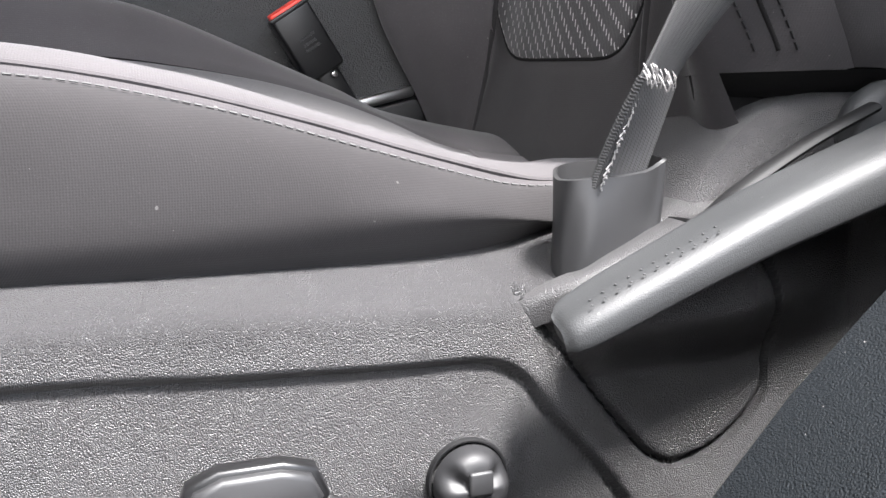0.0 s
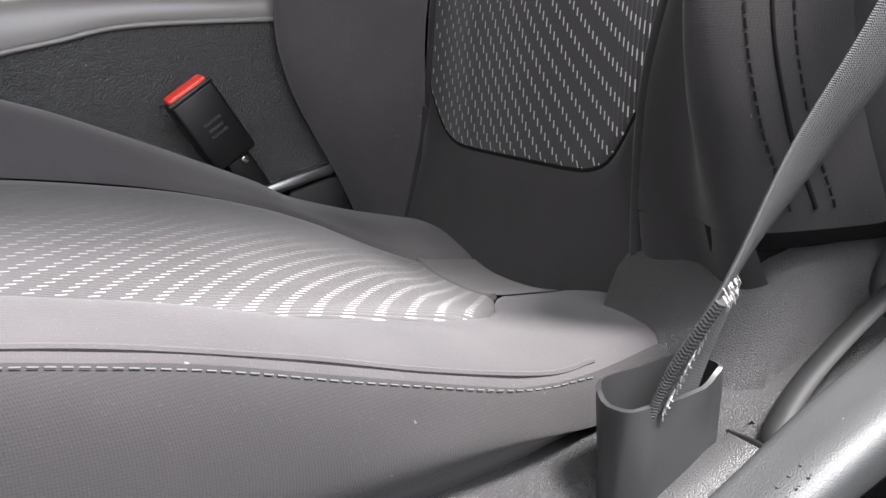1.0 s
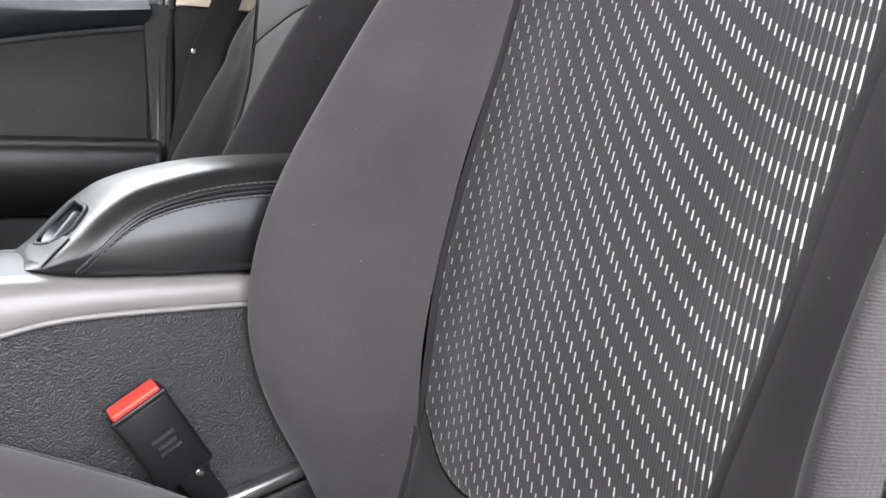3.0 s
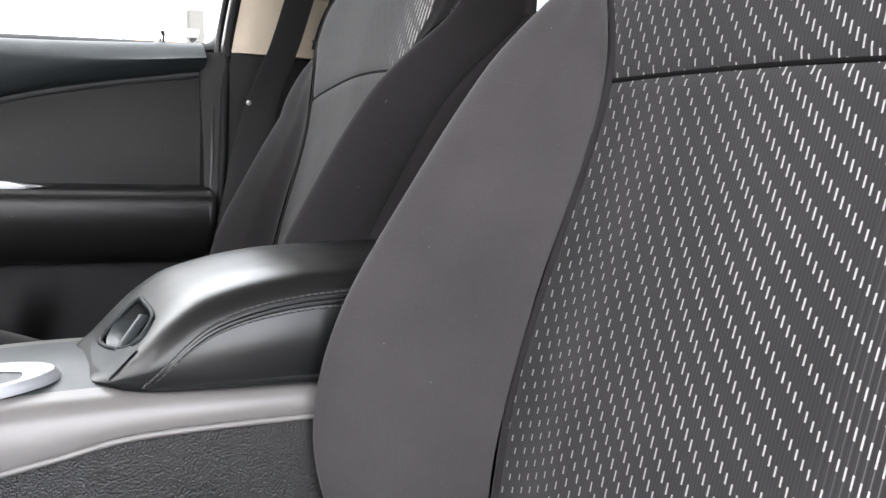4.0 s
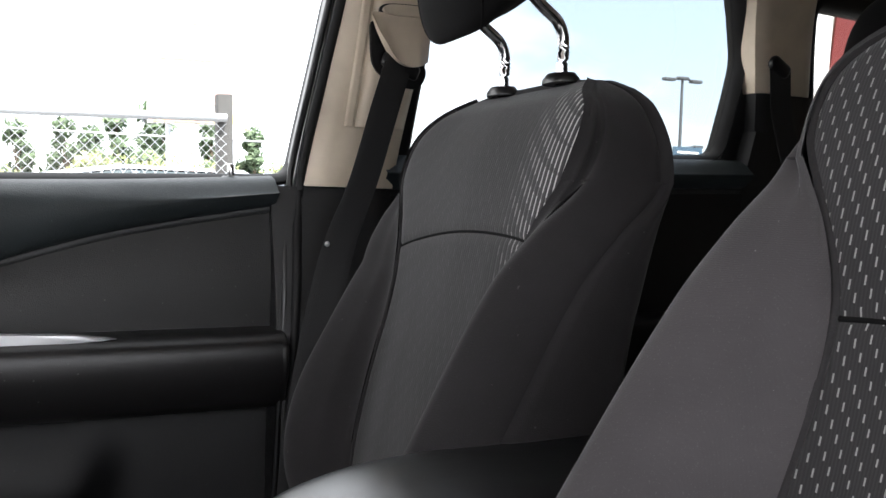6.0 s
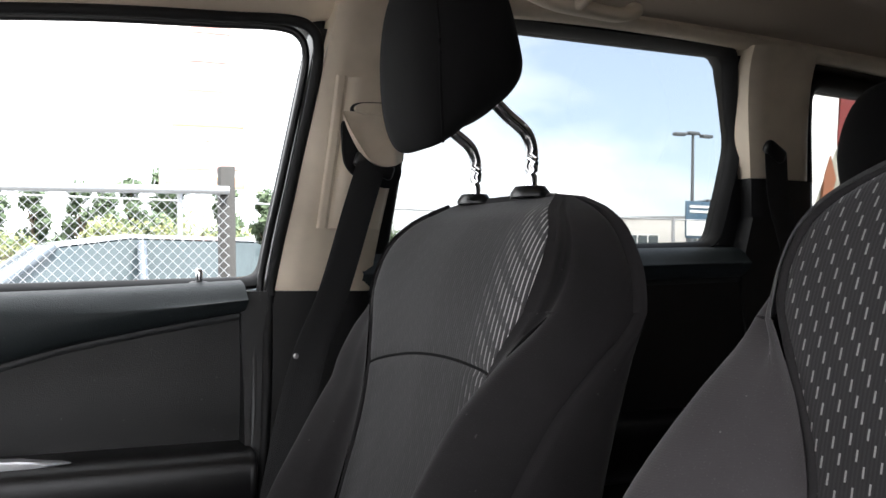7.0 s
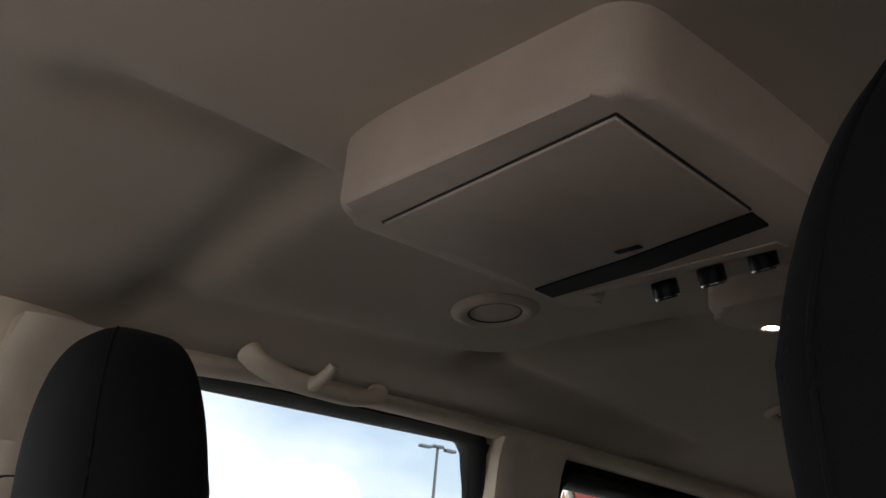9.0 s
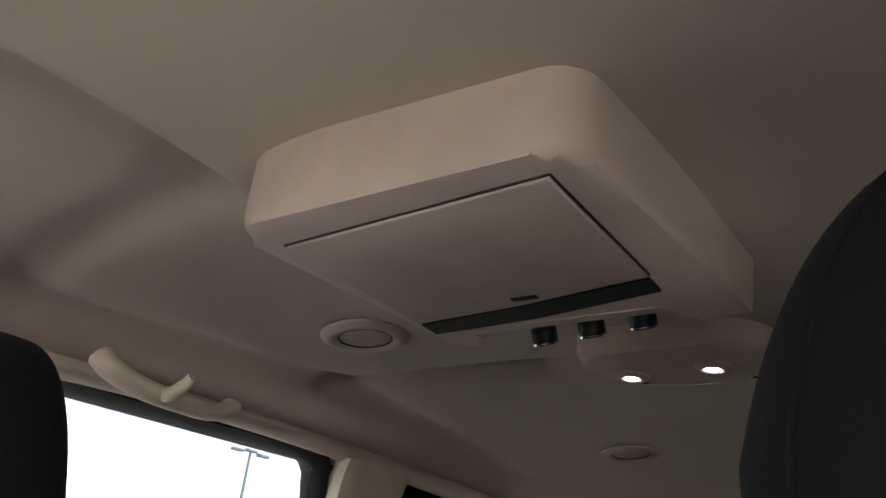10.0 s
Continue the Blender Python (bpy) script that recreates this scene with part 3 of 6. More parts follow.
def door_panel(name, x0, x1, label, front=True):
    """Padded top, insert, arm shelf and pocket of a door, seen from inside."""
    d = thing(name, label, "door", kind="structure")
    sill = (lambda x: spline([(-0.65, 1.188), (0.12, 1.212), (0.372, 1.226)], x)) if front else (lambda x: spline([(0.5, 1.262), (1.2, 1.285)], x))
    crease = (lambda x: spline([(-0.65, 0.98), (-0.02, 1.098), (0.03, 1.118), (0.16, 1.152), (0.345, 1.185)], x)) if front else (lambda x: sill(x) - 0.05)

    def pad(u, v):
        x = x0 + (x1 - x0) * u
        zt, zb = sill(x), crease(x)
        pts = [(0.010, zt - 0.004), (-0.002, zt + 0.002), (-0.030, zt - 0.004), (-0.052, zt - 0.022), (-0.056, zb + (zt - zb) * 0.45), (-0.045, zb + 0.010), (-0.028, zb), (0.01, zb - 0.002)]
        p = curve_at([(o, z, 0) for o, z in pts], v * 7)
        return Vector((x, 1.862 + p.x, p.y))
    part("top_pad", grid(pad, 40, 28), DOOR_PAD, d, "grey-green grained padded door top")
    part("crease_trim", tube([(x, 1.842, crease(x) - 0.003) for x in (x0 + (x1 - x0) * k / 9 for k in range(10))], 0.008, 8, 40), GRAIN_FINE, d)

    def insert(u, v):
        x = x0 + (x1 - x0) * u
        zt, zb = crease(x) - 0.004, 1.015
        return Vector((x, 1.838 - 0.012 * math.sin(math.pi * v) - 0.02 * (1 - v) ** 2, zb + (zt - zb) * v))
    part("insert", grid(insert, 30, 12), DOOR_DARK, d, "dark vinyl door insert")

    def shelf(u, v):
        x = x0 + (x1 - 0.008 - x0) * u
        pts = [(1.84, 1.022), (1.79, 1.022), (1.762, 1.016), (1.750, 1.000), (1.752, 0.965), (1.768, 0.930), (1.80, 0.915), (1.835, 0.912)]
        p = curve_at([(y, z, 0) for y, z in pts], v * 7)
        return Vector((x, p.x, p.y))
    bm = grid(shelf, 30, 28)
    part("arm_shelf", bm, SHELF, d, "dark arm shelf of the door")
    endp = [(y - 1.75, z) for y, z in ((1.84, 1.022), (1.79, 1.022), (1.764, 1.016), (1.752, 1.0), (1.754, 0.965), (1.769, 0.93), (1.80, 0.915), (1.84, 0.912))]
    part("shelf_end", moved(prism(endp, x1 - 0.010, x1 + 0.002, "x", 0.003), Matrix.Translation((0, 1.75, 0))), SHELF, d)
    if front:
        strip = [(-0.55, 1.004), (-0.55, 1.030), (0.0, 1.030), (0.09, 1.026), (0.14, 1.020), (0.09, 1.012), (0.0, 1.006)]
        part("silver_strip", prism(strip, 1.765, 1.785, "y", 0.004), SILVER, d, "satin silver pull strip")

    def lower(u, v):
        x = x0 + (x1 - x0) * u
        z = FLOOR + (0.92 - FLOOR) * v
        bulge = 0.05 / (1 + math.exp((x - 0.10 - 0.25 * (z - 0.75)) / 0.014)) if front else 0.0
        return Vector((x, 1.822 - bulge * min(1, (0.92 - z) * 14), z))
    part("lower_panel", grid(lower, 60, 24), GRAIN_DARK, d, "dark grained lower door with a pocket")
    x = 0.298 if front else 1.183
    z = sill(x)
    m = Matrix.Translation((x, 1.869, z))
    pin = part("lock_pin", disc(0.0048, 0.020, 14, 0.0015, m=m), CHROME, d, "small chrome lock pin")
    part("collar", ring(0.005, 0.013, 0.003, 20, m=m), BLACK, pin)
    return d


door_panel("door_1", -0.66, 0.350, "closed front passenger door with dark vinyl panel")
door_panel("door_2", 0.505, 1.20, "closed rear door with dark vinyl panel", False)


def build_pillars():
    p = thing("b_pillar", "beige door pillar trim with dark base", "pillar", kind="structure")
    fl, fr = ln(1.216, 0.388, 1.60, 0.440), ln(1.216, 0.520, 1.60, 0.560)
    part("upper_trim", side_strip(fl, fr, 1.214, 1.605, 0.050, 0.05), BEIGE, p, "cream plastic upper trim")
    part("lower_trim", side_strip(ln(0.4, 0.335, 1.215, 0.345), ln(0.4, 0.58, 1.215, 0.52), FLOOR, 1.213, 0.040, 0.05), GRAIN_DARK, p, "black plastic lower trim")
    # raised plate of the belt's height adjuster, a groove in it, and the hood over the ring
    part("adjuster_plate", side_strip(ln(1.297, 0.4505, 1.487, 0.4565), lambda z: fr(z) - 0.006, 1.297, 1.488, 0.060, 0.014), BEIGE, p)
    part("adjuster_flange", side_strip(ln(1.297, 0.434, 1.487, 0.440), ln(1.297, 0.4485, 1.487, 0.4545), 1.297, 1.489, 0.0545, 0.014), BEIGE, p)

    def wall_patch(outline, inset, thick):
        pts = [tuple(q.xy) for q in sampled([(x, z, 0) for x, z in outline], 40, True)]
        return loft([[on_wall(x, z, inset) for x, z in pts], [on_wall(x, z, inset - thick) for x, z in pts]])
    # black patch laid on the plate as the shade inside the hood
    part("hood_shade", wall_patch([(0.455, 1.434), (0.453, 1.410), (0.461, 1.378), (0.480, 1.362), (0.515, 1.352), (0.534, 1.356), (0.537, 1.380), (0.50, 1.410)], 0.0735, 0.006), RUBBER, p, "black patch for the shaded recess under the belt hood")
    hem = [(0.450, 1.437), (0.458, 1.418), (0.470, 1.398), (0.485, 1.383), (0.502, 1.376), (0.520, 1.378), (0.538, 1.387)]

    def hood(u, v):
        x = 0.450 + 0.088 * u
        zb = spline(hem, x)
        k = min(v, 1.0)
        z = 1.445 + (zb - 1.445) * k
        bow = min(1.0, math.sin(math.pi * min(1, max(0, 0.06 + u * 0.90))) * 1.5)
        d = (0.004 + 0.026 * k ** 1.3 * bow) if v <= 1 else (0.004 + 0.026 * bow) * (1 - (v - 1) * 5)
        return Vector((x, wall_y(z) - 0.069 - d, z + max(0, v - 1) * 0.02))
    part("ring_hood", grid(lambda u, v: hood(u, v * 1.12), 24, 26), BEIGE, p, "cream hood over the belt ring")
    part("slider_slot", wall_patch([(0.468, 1.441), (0.468, 1.456), (0.530, 1.458), (0.530, 1.443)], 0.0725, 0.004), GRAIN_DARK, p)
    part("slider_button", wall_patch([(0.471, 1.4435), (0.471, 1.4545), (0.526, 1.456), (0.526, 1.445)], 0.079, 0.008), BEIGE, p)
    # door seals, turning forward over the window's corner
    for dx, dz, r, m, ins in ((0.006, 0.004, 0.007, RUBBER, 0.046), (-0.008, -0.004, 0.005, BLACK, 0.040)):
        pts = [on_wall(x + dx, z + dz * (z > 1.5), ins - lift) for x, z, lift in ((0.335, 0.42, 0), (0.345, 0.75, 0), (0.362, 1.05, 0), (0.377, 1.21, 0), (0.396, 1.36, 0), (0.411, 1.475, 0), (0.413, 1.520, 0.004), (0.403, 1.541, 0.010), (0.376, 1.549, 0.016), (0.30, 1.545, 0.020), (0.15, 1.535, 0.020), (-0.05, 1.514, 0.020))]
        part("door_seal", tube(pts, r, 10, 70), m, p)
    part("door_frame", side_strip(ln(1.2, 0.377, 1.55, 0.420), ln(1.2, 0.400, 1.55, 0.436), 1.21, 1.550, 0.014, 0.03), BLACK, p, "black door frame edge")
    part("rear_frame", side_strip(ln(1.2, 0.50, 1.6, 0.53), ln(1.2, 0.560, 1.6, 0.575), 1.21, 1.575, 0.004, 0.03), BLACK, p)
    c = thing("c_pillar", "beige rear pillar trim", "pillar", kind="structure")
    part("upper_trim", side_strip(ln(1.33, 1.205, 1.58, 1.125), ln(1.33, 1.330, 1.58, 1.262), 1.40, 1.60, 0.030, 0.04), BEIGE, c)
    part("lower_trim", side_strip(ln(1.33, 1.205, 1.58, 1.125), ln(1.33, 1.345, 1.58, 1.262), 1.30, 1.399, 0.032, 0.04), GRAIN_DARK, c)
    part("door_frame", side_strip(lambda z: spline([(1.26, 1.176), (1.46, 1.170), (1.62, 1.100)], z), lambda z: spline([(1.26, 1.30), (1.46, 1.28), (1.62, 1.22)], z), 1.26, 1.59, -0.002, 0.03), BLACK, c, "black rear door frame")
    part("lower_trim", side_strip(lambda z: 1.20, lambda z: 2.2, FLOOR, 1.335, 0.04, 0.05), GRAIN_DARK, c)
    part("outer_frame", side_strip(lambda z: spline([(1.2, 0.390), (1.50, 0.424), (1.545, 0.426), (1.56, 0.410), (1.57, 0.38), (1.60, 0.35)], z), ln(1.2, 0.540, 1.58, 0.556), 1.20, 1.60, -0.020, 0.02, 30), BLACK, p)
    part("outer_frame", side_strip(lambda z: spline([(1.26, 1.178), (1.46, 1.170), (1.575, 1.112), (1.59, 1.09), (1.60, 1.05)], z), ln(1.28, 1.365, 1.60, 1.300), 1.26, 1.60, -0.020, 0.02, 30), BLACK, c)
    head = []
    for k in range(41):
        x = -0.7 + 2.9 * k / 40
        zb = spline([(-0.7, 1.30), (-0.36, 1.448), (-0.05, 1.543), (0.38, 1.567), (0.50, 1.596), (1.08, 1.604), (1.2, 1.59), (1.3, 1.574), (2.2, 1.56)], x)
        head.append([Vector((x, wall_y(zb) + 0.016, zb)), Vector((x, wall_y(zb) + 0.040, zb)), Vector((x, 1.76, 1.68)), Vector((x, 1.72, 1.68))])
    part("door_header", loft(head), BLACK, c, "black door header behind the rail")
    d = thing("d_pillar", "beige rear corner trim", "pillar", kind="structure")
    part("upper_trim", side_strip(lambda z: 1.93, lambda z: 2.22, 1.33, 1.61, 0.045, 0.05), BEIGE, d)

    # rail over the windows
    def rail(u, v):
        x = -0.7 + 2.9 * u
        zt = spline([(-0.7, 1.40), (-0.36, 1.456), (-0.05, 1.530), (0.2, 1.550), (0.40, 1.563), (0.55, 1.588), (0.8, 1.603), (1.2, 1.600), (2.2, 1.57)], x)
        pts = [(wall_y(zt) + 0.004, zt - 0.004), (wall_y(zt) - 0.014, zt - 0.004), (wall_y(zt) - 0.030, zt + 0.008), (1.735, max(zt + 0.028, 1.60 - 0.04)), (1.715, roof_z(x, 1.715) + 0.004)]
        p = curve_at([(y, z, 0) for y, z in pts], v * 4)
        return Vector((x, p.x, p.y))
    tagged(part("roof_rail", grid(rail, 60, 16), BEIGE), "cream rail between side windows and roof", "trim", kind="structure")


build_pillars()


# ---- seats ----
PANEL_X = [(0.66, 0.325), (0.74, 0.338), (0.81, 0.350), (0.90, 0.360), (1.00, 0.382), (1.10, 0.410), (1.20, 0.430), (1.27, 0.452), (1.31, 0.478), (1.330, 0.510)]
SEAM_H = [(0.66, 0.150), (0.74, 0.146), (0.80, 0.122), (0.84, 0.120), (0.90, 0.130), (1.00, 0.137), (1.08, 0.138), (1.147, 0.142), (1.19, 0.158), (1.22, 0.178), (1.235, 0.188), (1.29, 0.182), (1.33, 0.12)]
BOLST_X = [(0.66, 0.345), (0.72, 0.330), (0.775, 0.305), (0.85, 0.268), (0.91, 0.257), (0.98, 0.270), (1.057, 0.308), (1.147, 0.362), (1.19, 0.402), (1.22, 0.438), (1.25, 0.462), (1.31, 0.490), (1.33, 0.512)]
HALF_W = [(0.66, 0.215), (0.75, 0.228), (0.90, 0.238), (1.10, 0.237), (1.20, 0.232), (1.26, 0.216), (1.30, 0.186), (1.318, 0.158), (1.330, 0.126)]
BACK_X = [(0.66, 0.44), (0.90, 0.465), (1.10, 0.498), (1.24, 0.532), (1.29, 0.540), (1.32, 0.542), (1.330, 0.538)]


def back_point(u, z, deep=None):
    """The seat back's skin: u 0 front middle, 1 panel seam, 2 side seam, 3 rear corner, 4 rear middle; negative on the other side."""
    s, a = (-1, -u) if u < 0 else (1, u)
    xp, hs, xb, hw, xr = (spline(tb, z) for tb in (PANEL_X, SEAM_H, BOLST_X, HALF_W, BACK_X))
    if s < 0 and OUTER < 0:
        low = max(0.0, min(1.0, (0.92 - z) / 0.12))
        hw, xb = hw + 0.014 * low, xb - 0.006 * low
    xb += 0.040 * max(0.0, min(1.0, (1.235 - z) / 0.10)) if s == OUTER else 0.0
    hs = min(hs, hw * 0.93)
    side_x = min(xb + 0.062, xr - 0.02)
    ctrl = [(0, xp + 0.004), (hs * 0.5, xp + 0.002), (hs, xp - 0.004), (hs + (hw - hs) * 0.30, xp + (xb - xp) * 0.62), (hw - (hw - hs) * 0.30, xb), (hw - 0.002, side_x),
            (hw, (side_x + xr) / 2), (hw - 0.018, xr - 0.012), (hw * 0.5, xr), (0, xr + 0.004)]
    if s < 0 and OUTER < 0:
        w = hw - hs
        ctrl[3], ctrl[4], ctrl[5] = (hs + w * 0.36, xp + (xb - xp) * 0.14), (hw - w * 0.24, xb - 0.008), (hw, side_x)
    stops = [0, 0.5, 1, 1.33, 1.67, 2, 2.5, 3, 3.5, 4]
    a = min(a, 4)
    for i in range(9):
        if a <= stops[i + 1]:
            idx = i + (a - stops[i]) / (stops[i + 1] - stops[i])
            break
    p = curve_at([(h, x, 0) for h, x in ctrl], idx)
    h = p.x
    return Vector((p.y, s * h, z))


def patch(fn, inside, u0, u1, v0, v1, nu, nv, edges, size, depth=0.004, width=0.010, flat=False):
    """A seamed piece of upholstery: part of the skin fn, sunk at its seams."""
    at = puffed(fn, u0, u1, v0, v1, edges, depth, width, size)

    def place(a, b):
        p, nrm, sink = at(a, b)
        if nrm.dot(inside(p) - p) > 0:
            nrm = -nrm
        return p - nrm * sink

    def uv(a, b):
        p = fn(u0 + (u1 - u0) * a, v0 + (v1 - v0) * b)
        return uv_of(p)
    uv_of = (lambda p: (p.x + p.y, p.z)) if flat == "side" else (lambda p: (p.y, p.x)) if flat else (lambda p: (p.y, p.z))
    return grid(place, nu, nv, uv)


CUSH_C = [(-0.22, 0.760), (-0.15, 0.792), (-0.05, 0.795), (0.05, 0.787), (0.15, 0.772), (0.235, 0.748), (0.285, 0.730), (0.34, 0.722)]
CUSH_E = [(-0.22, 0.785), (-0.15, 0.824), (-0.08, 0.834), (0.0, 0.830), (0.07, 0.815), (0.14, 0.790), (0.21, 0.763), (0.25, 0.748), (0.34, 0.735)]


def cushion_skin(lean, lift):
    """The cushion's skin: u 0 middle, 1 panel seam, 2 edge seam, 3 foot of the side. lean: how far the top tips sideways; lift: metres higher."""
    def cushion_point(u, x):
        s, a = (-1, -u) if u < 0 else (1, u)
        zc, ze = spline(CUSH_C, x) + lift, spline(CUSH_E, x) + lift
        k = lean * spline([(0.05, 0.19), (0.25, 0.12), (0.34, 0.07)], x)
        hs = spline([(-0.22, 0.118), (0.1, 0.118), (0.23, 0.108), (0.27, 0.09), (0.295, 0.05)], x)
        he = spline([(-0.22, 0.175), (-0.12, 0.196), (0.1, 0.200), (0.25, 0.190), (0.34, 0.165)], x)
        ctrl = [(0, zc), (hs * 0.5, zc + 0.001), (hs, zc + 0.005), (hs + (he - hs) * 0.5, max(zc, ze) + 0.004), (he, ze), (he + 0.015, ze - 0.028), (he + 0.007, 0.712 + lift), (he - 0.018, 0.668)]
        stops = [0, 0.5, 1, 1.5, 2, 2.33, 2.67, 3]
        a = min(a, 3)
        for i in range(7):
            if a <= stops[i + 1]:
                idx = i + (a - stops[i]) / (stops[i + 1] - stops[i])
                break
        p = curve_at([(h, z, 0) for h, z in ctrl], idx)
        h = s * p.x
        return Vector((x, h, p.y + k * h * min(1.0, max(0.0, (p.y - 0.70) / 0.06))))
    return cushion_point


def stitches(parent, pts, pitch, r, material, name="stitching"):
    """A row of short sewn threads along a line, joined into one part."""
    path = sampled(pts, max(8, len(pts) * 12))
    bm = bmesh.new()
    carry = 0.0
    for a, b in zip(path, path[1:]):
        seg = (b - a).length
        while carry <= seg:
            p = a.lerp(b, carry / seg)
            d = (b - a).normalized() * pitch * 0.34
            tube([p - d, p + d], r, 5, 2, bm=bm, smooth=False)
            carry += pitch
        carry -= seg
    return part(name, bm, material, parent)


def headrest_rings():
    """A padded block: flat front, narrower top, back sloping out downwards, bottom rising to the rear."""
    def ring_at(v):
        t = -math.pi / 2 + math.pi * v
        cz, sz = max(0.0, math.cos(t)), math.sin(t)
        k = cz ** 0.50
        up = math.copysign(abs(sz) ** 0.72, sz)
        z = 1.464 + 0.097 * up
        wide = 0.108 - 0.016 * max(up, 0) - 0.005 * max(-up, 0)
        rear, fore = 0.044 - 0.012 * up, 0.048 - 0.006 * up * up
        out = []
        for i in range(44):
            a = 2 * math.pi * i / 44
            ca, sa = math.cos(a), math.sin(a)
            y = wide * k * math.copysign(abs(sa) ** 0.55, sa)
            xn = k * math.copysign(abs(ca) ** 0.62, ca)
            x = xn * (rear if ca > 0 else fore)
            xx = 0.452 + x - 0.004 * up - 0.008 * (1 - (y / 0.108) ** 2) * (ca < 0)
            zz = z + (0.040 * (xn + 0.72) * -up if up < 0 else 0.0) - 0.016 * (abs(y) / 0.108) ** 3 * max(up, 0)
            out.append(Vector((xx, y, zz)))
        return out
    return [ring_at(0.010 + 0.980 * j / 34) for j in range(35)]


def headrest_mesh():
    return loft(headrest_rings())


def seat_skin(outer, twist, shift):
    """The seat back's skin for one seat: which side faces the door, a slight turn, and the sideways course of its middle line."""
    def skin(u, z):
        global OUTER
        OUTER = outer
        p = back_point(u, z)
        return Vector((p.x + abs(twist * p.y) * (p.y * outer > 0), p.y + spline(shift, z), p.z))
    return skin


OUTER = -1


def foot(u):
    return 0.803 + 0.045 * abs(u) ** 7 + 0.006 * u


def build_seat(label, at, lean, lift, outer, twist, shift, dashes):
    seat = thing("car_seat", label, "seat", "front seats")
    seat.matrix_basis = at
    cushion_point = cushion_skin(lean, lift)
    skin_of = seat_skin(outer, twist, shift)

    def seam_z(u):
        return 1.180 - 0.010 * u - 0.014 * u * u if outer > 0 else 1.146 - 0.004 * u * u

    def upper_point(u, t):
        return skin_of(u, seam_z(u) + (1.330 - seam_z(u)) * t)

    def panel_point(u, t):
        z = foot(u)
        return skin_of(u, z + (seam_z(u) - z) * t)

    def lumbar_point(u, t):
        return skin_of(u, 0.66 + (foot(u) - 0.66) * t)

    def bent(bm):
        for v in bm.verts:
            v.co = Vector((v.co.x - twist * v.co.y, v.co.y + spline(shift, v.co.z), v.co.z))
        return bm
    inside = lambda p: Vector((0.42, 0, p.z))
    below = lambda p: Vector((p.x, 0, 0.60))
    # the lumbar takes the darker cloth copy as its shade
    back_parts = (
        ("back_panel", panel_point, -1, 1, 0, 1, 56, 60, (1, 1, 1, 1), (0.26, 0.34), dashes, "centre panel woven with pale dashes"),
        ("shoulder_panel", upper_point, -1, 1, 0, 1, 40, 34, (1, 1, 1, 0), (0.34, 0.2), dashes, "upper panel woven with pale dashes"),
        ("lumbar_panel", lumbar_point, -1, 1, 0, 1, 56, 22, (1, 1, 0, 1), (0.26, 0.15), CLOTH_SHADED, ""),
    )
    behind = lambda p: Vector((0.9, 0, p.z))
    for name, skin, u0, u1, v0, v1, nu, nv, edges, size, mat_, lab in back_parts:
        part(name, patch(skin, behind, u0, u1, v0, v1, nu, nv, edges, size, 0.0026, 0.008), mat_, seat, lab)
    low = lambda s: 0.784 if s == outer else 0.66
    for s in (-1, 1):
        # door-side and passenger bolsters are the same cloth, darkened as shade
        part("bolster", patch(skin_of, inside, s * 1, s * 2, low(s), 1.232, 26, 64, (1, 1, 0, 0), (0.16, 0.57), 0.0026, 0.008, flat="side"), CLOTH_SHADED if s == outer or outer > 0 else CLOTH, seat, "full side bolster in plain grey cloth")
        part("side_panel", patch(skin_of, inside, s * 2, s * 3, low(s), 1.232, 16, 48, (1, 1, s == outer, 0), (0.2, 0.57), flat="side"), CLOTH_SHADED, seat)
        part("shoulder", patch(skin_of, inside, s * 1, s * 2, 1.232, 1.330, 26, 20, (1, 1, 0, 0), (0.16, 0.1), flat="side"), CLOTH if outer < 0 else CLOTH_SHADED, seat)
        part("shoulder_side", patch(skin_of, inside, s * 2, s * 3, 1.232, 1.330, 16, 20, (1, 1, 0, 0), (0.2, 0.1), flat="side"), CLOTH_SHADED, seat)
    for uu, m in ((outer * 1.80, RUBBER), (outer * 1.88, RUBBER), (-outer * 1.44, RUBBER))[:2 if outer < 0 else 3]:
        stitches(seat, [skin_of(uu, z) + Vector((-0.0005, 0, 0)) for z in (0.797, 0.84, 0.90, 0.98, 1.05, 1.12, 1.2)], 0.0065, 0.0009 if uu * outer > 0 else 0.0005, m)
    for uu in (outer * 1.84, -outer * 1.47)[:1 if outer < 0 else 2]:
        part("bolster_seam", tube([skin_of(uu, z) + Vector((0.0010, 0, 0)) for z in (0.795, 0.84, 0.90, 0.98, 1.05, 1.12, 1.2, 1.228)], 0.0014, 8, 50), CLOTH_SIDE, seat)
    part("bolster_base", patch(skin_of, inside, outer * 1, outer * 1.70, 0.66, 0.784, 24, 14, (1, 0, 0, 0), (0.10, 0.11), 0.0035, 0.008, flat="side"), CLOTH_SHADED, seat)

    # black sheet set inward to give the recess below the side panel its shade
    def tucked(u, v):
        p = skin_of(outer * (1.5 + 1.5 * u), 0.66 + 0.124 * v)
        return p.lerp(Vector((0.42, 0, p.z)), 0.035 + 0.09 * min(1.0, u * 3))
    part("recess_shade", grid(tucked, 20, 8), CLOTH_SIDE, seat, "black sheet drawn as the dark recess below the side panel")
    for s in (-1, 1):
        part("panel_seam", tube([skin_of(s * 1.0, z) + Vector((0.0022, 0, 0)) for z in (0.70, 0.78, 0.86, 0.95, 1.05, 1.15, 1.21, 1.25, 1.29, 1.318)], 0.0032, 8, 60), CLOTH_SHADED, seat)
        part("shoulder_seam", tube([skin_of(s * (1.15 + 1.7 * k / 10), 1.232).lerp(Vector((0.45, 0, 1.232)), 0.006) for k in range(11)], 0.0010, 6, 30), CLOTH_SHADED, seat)
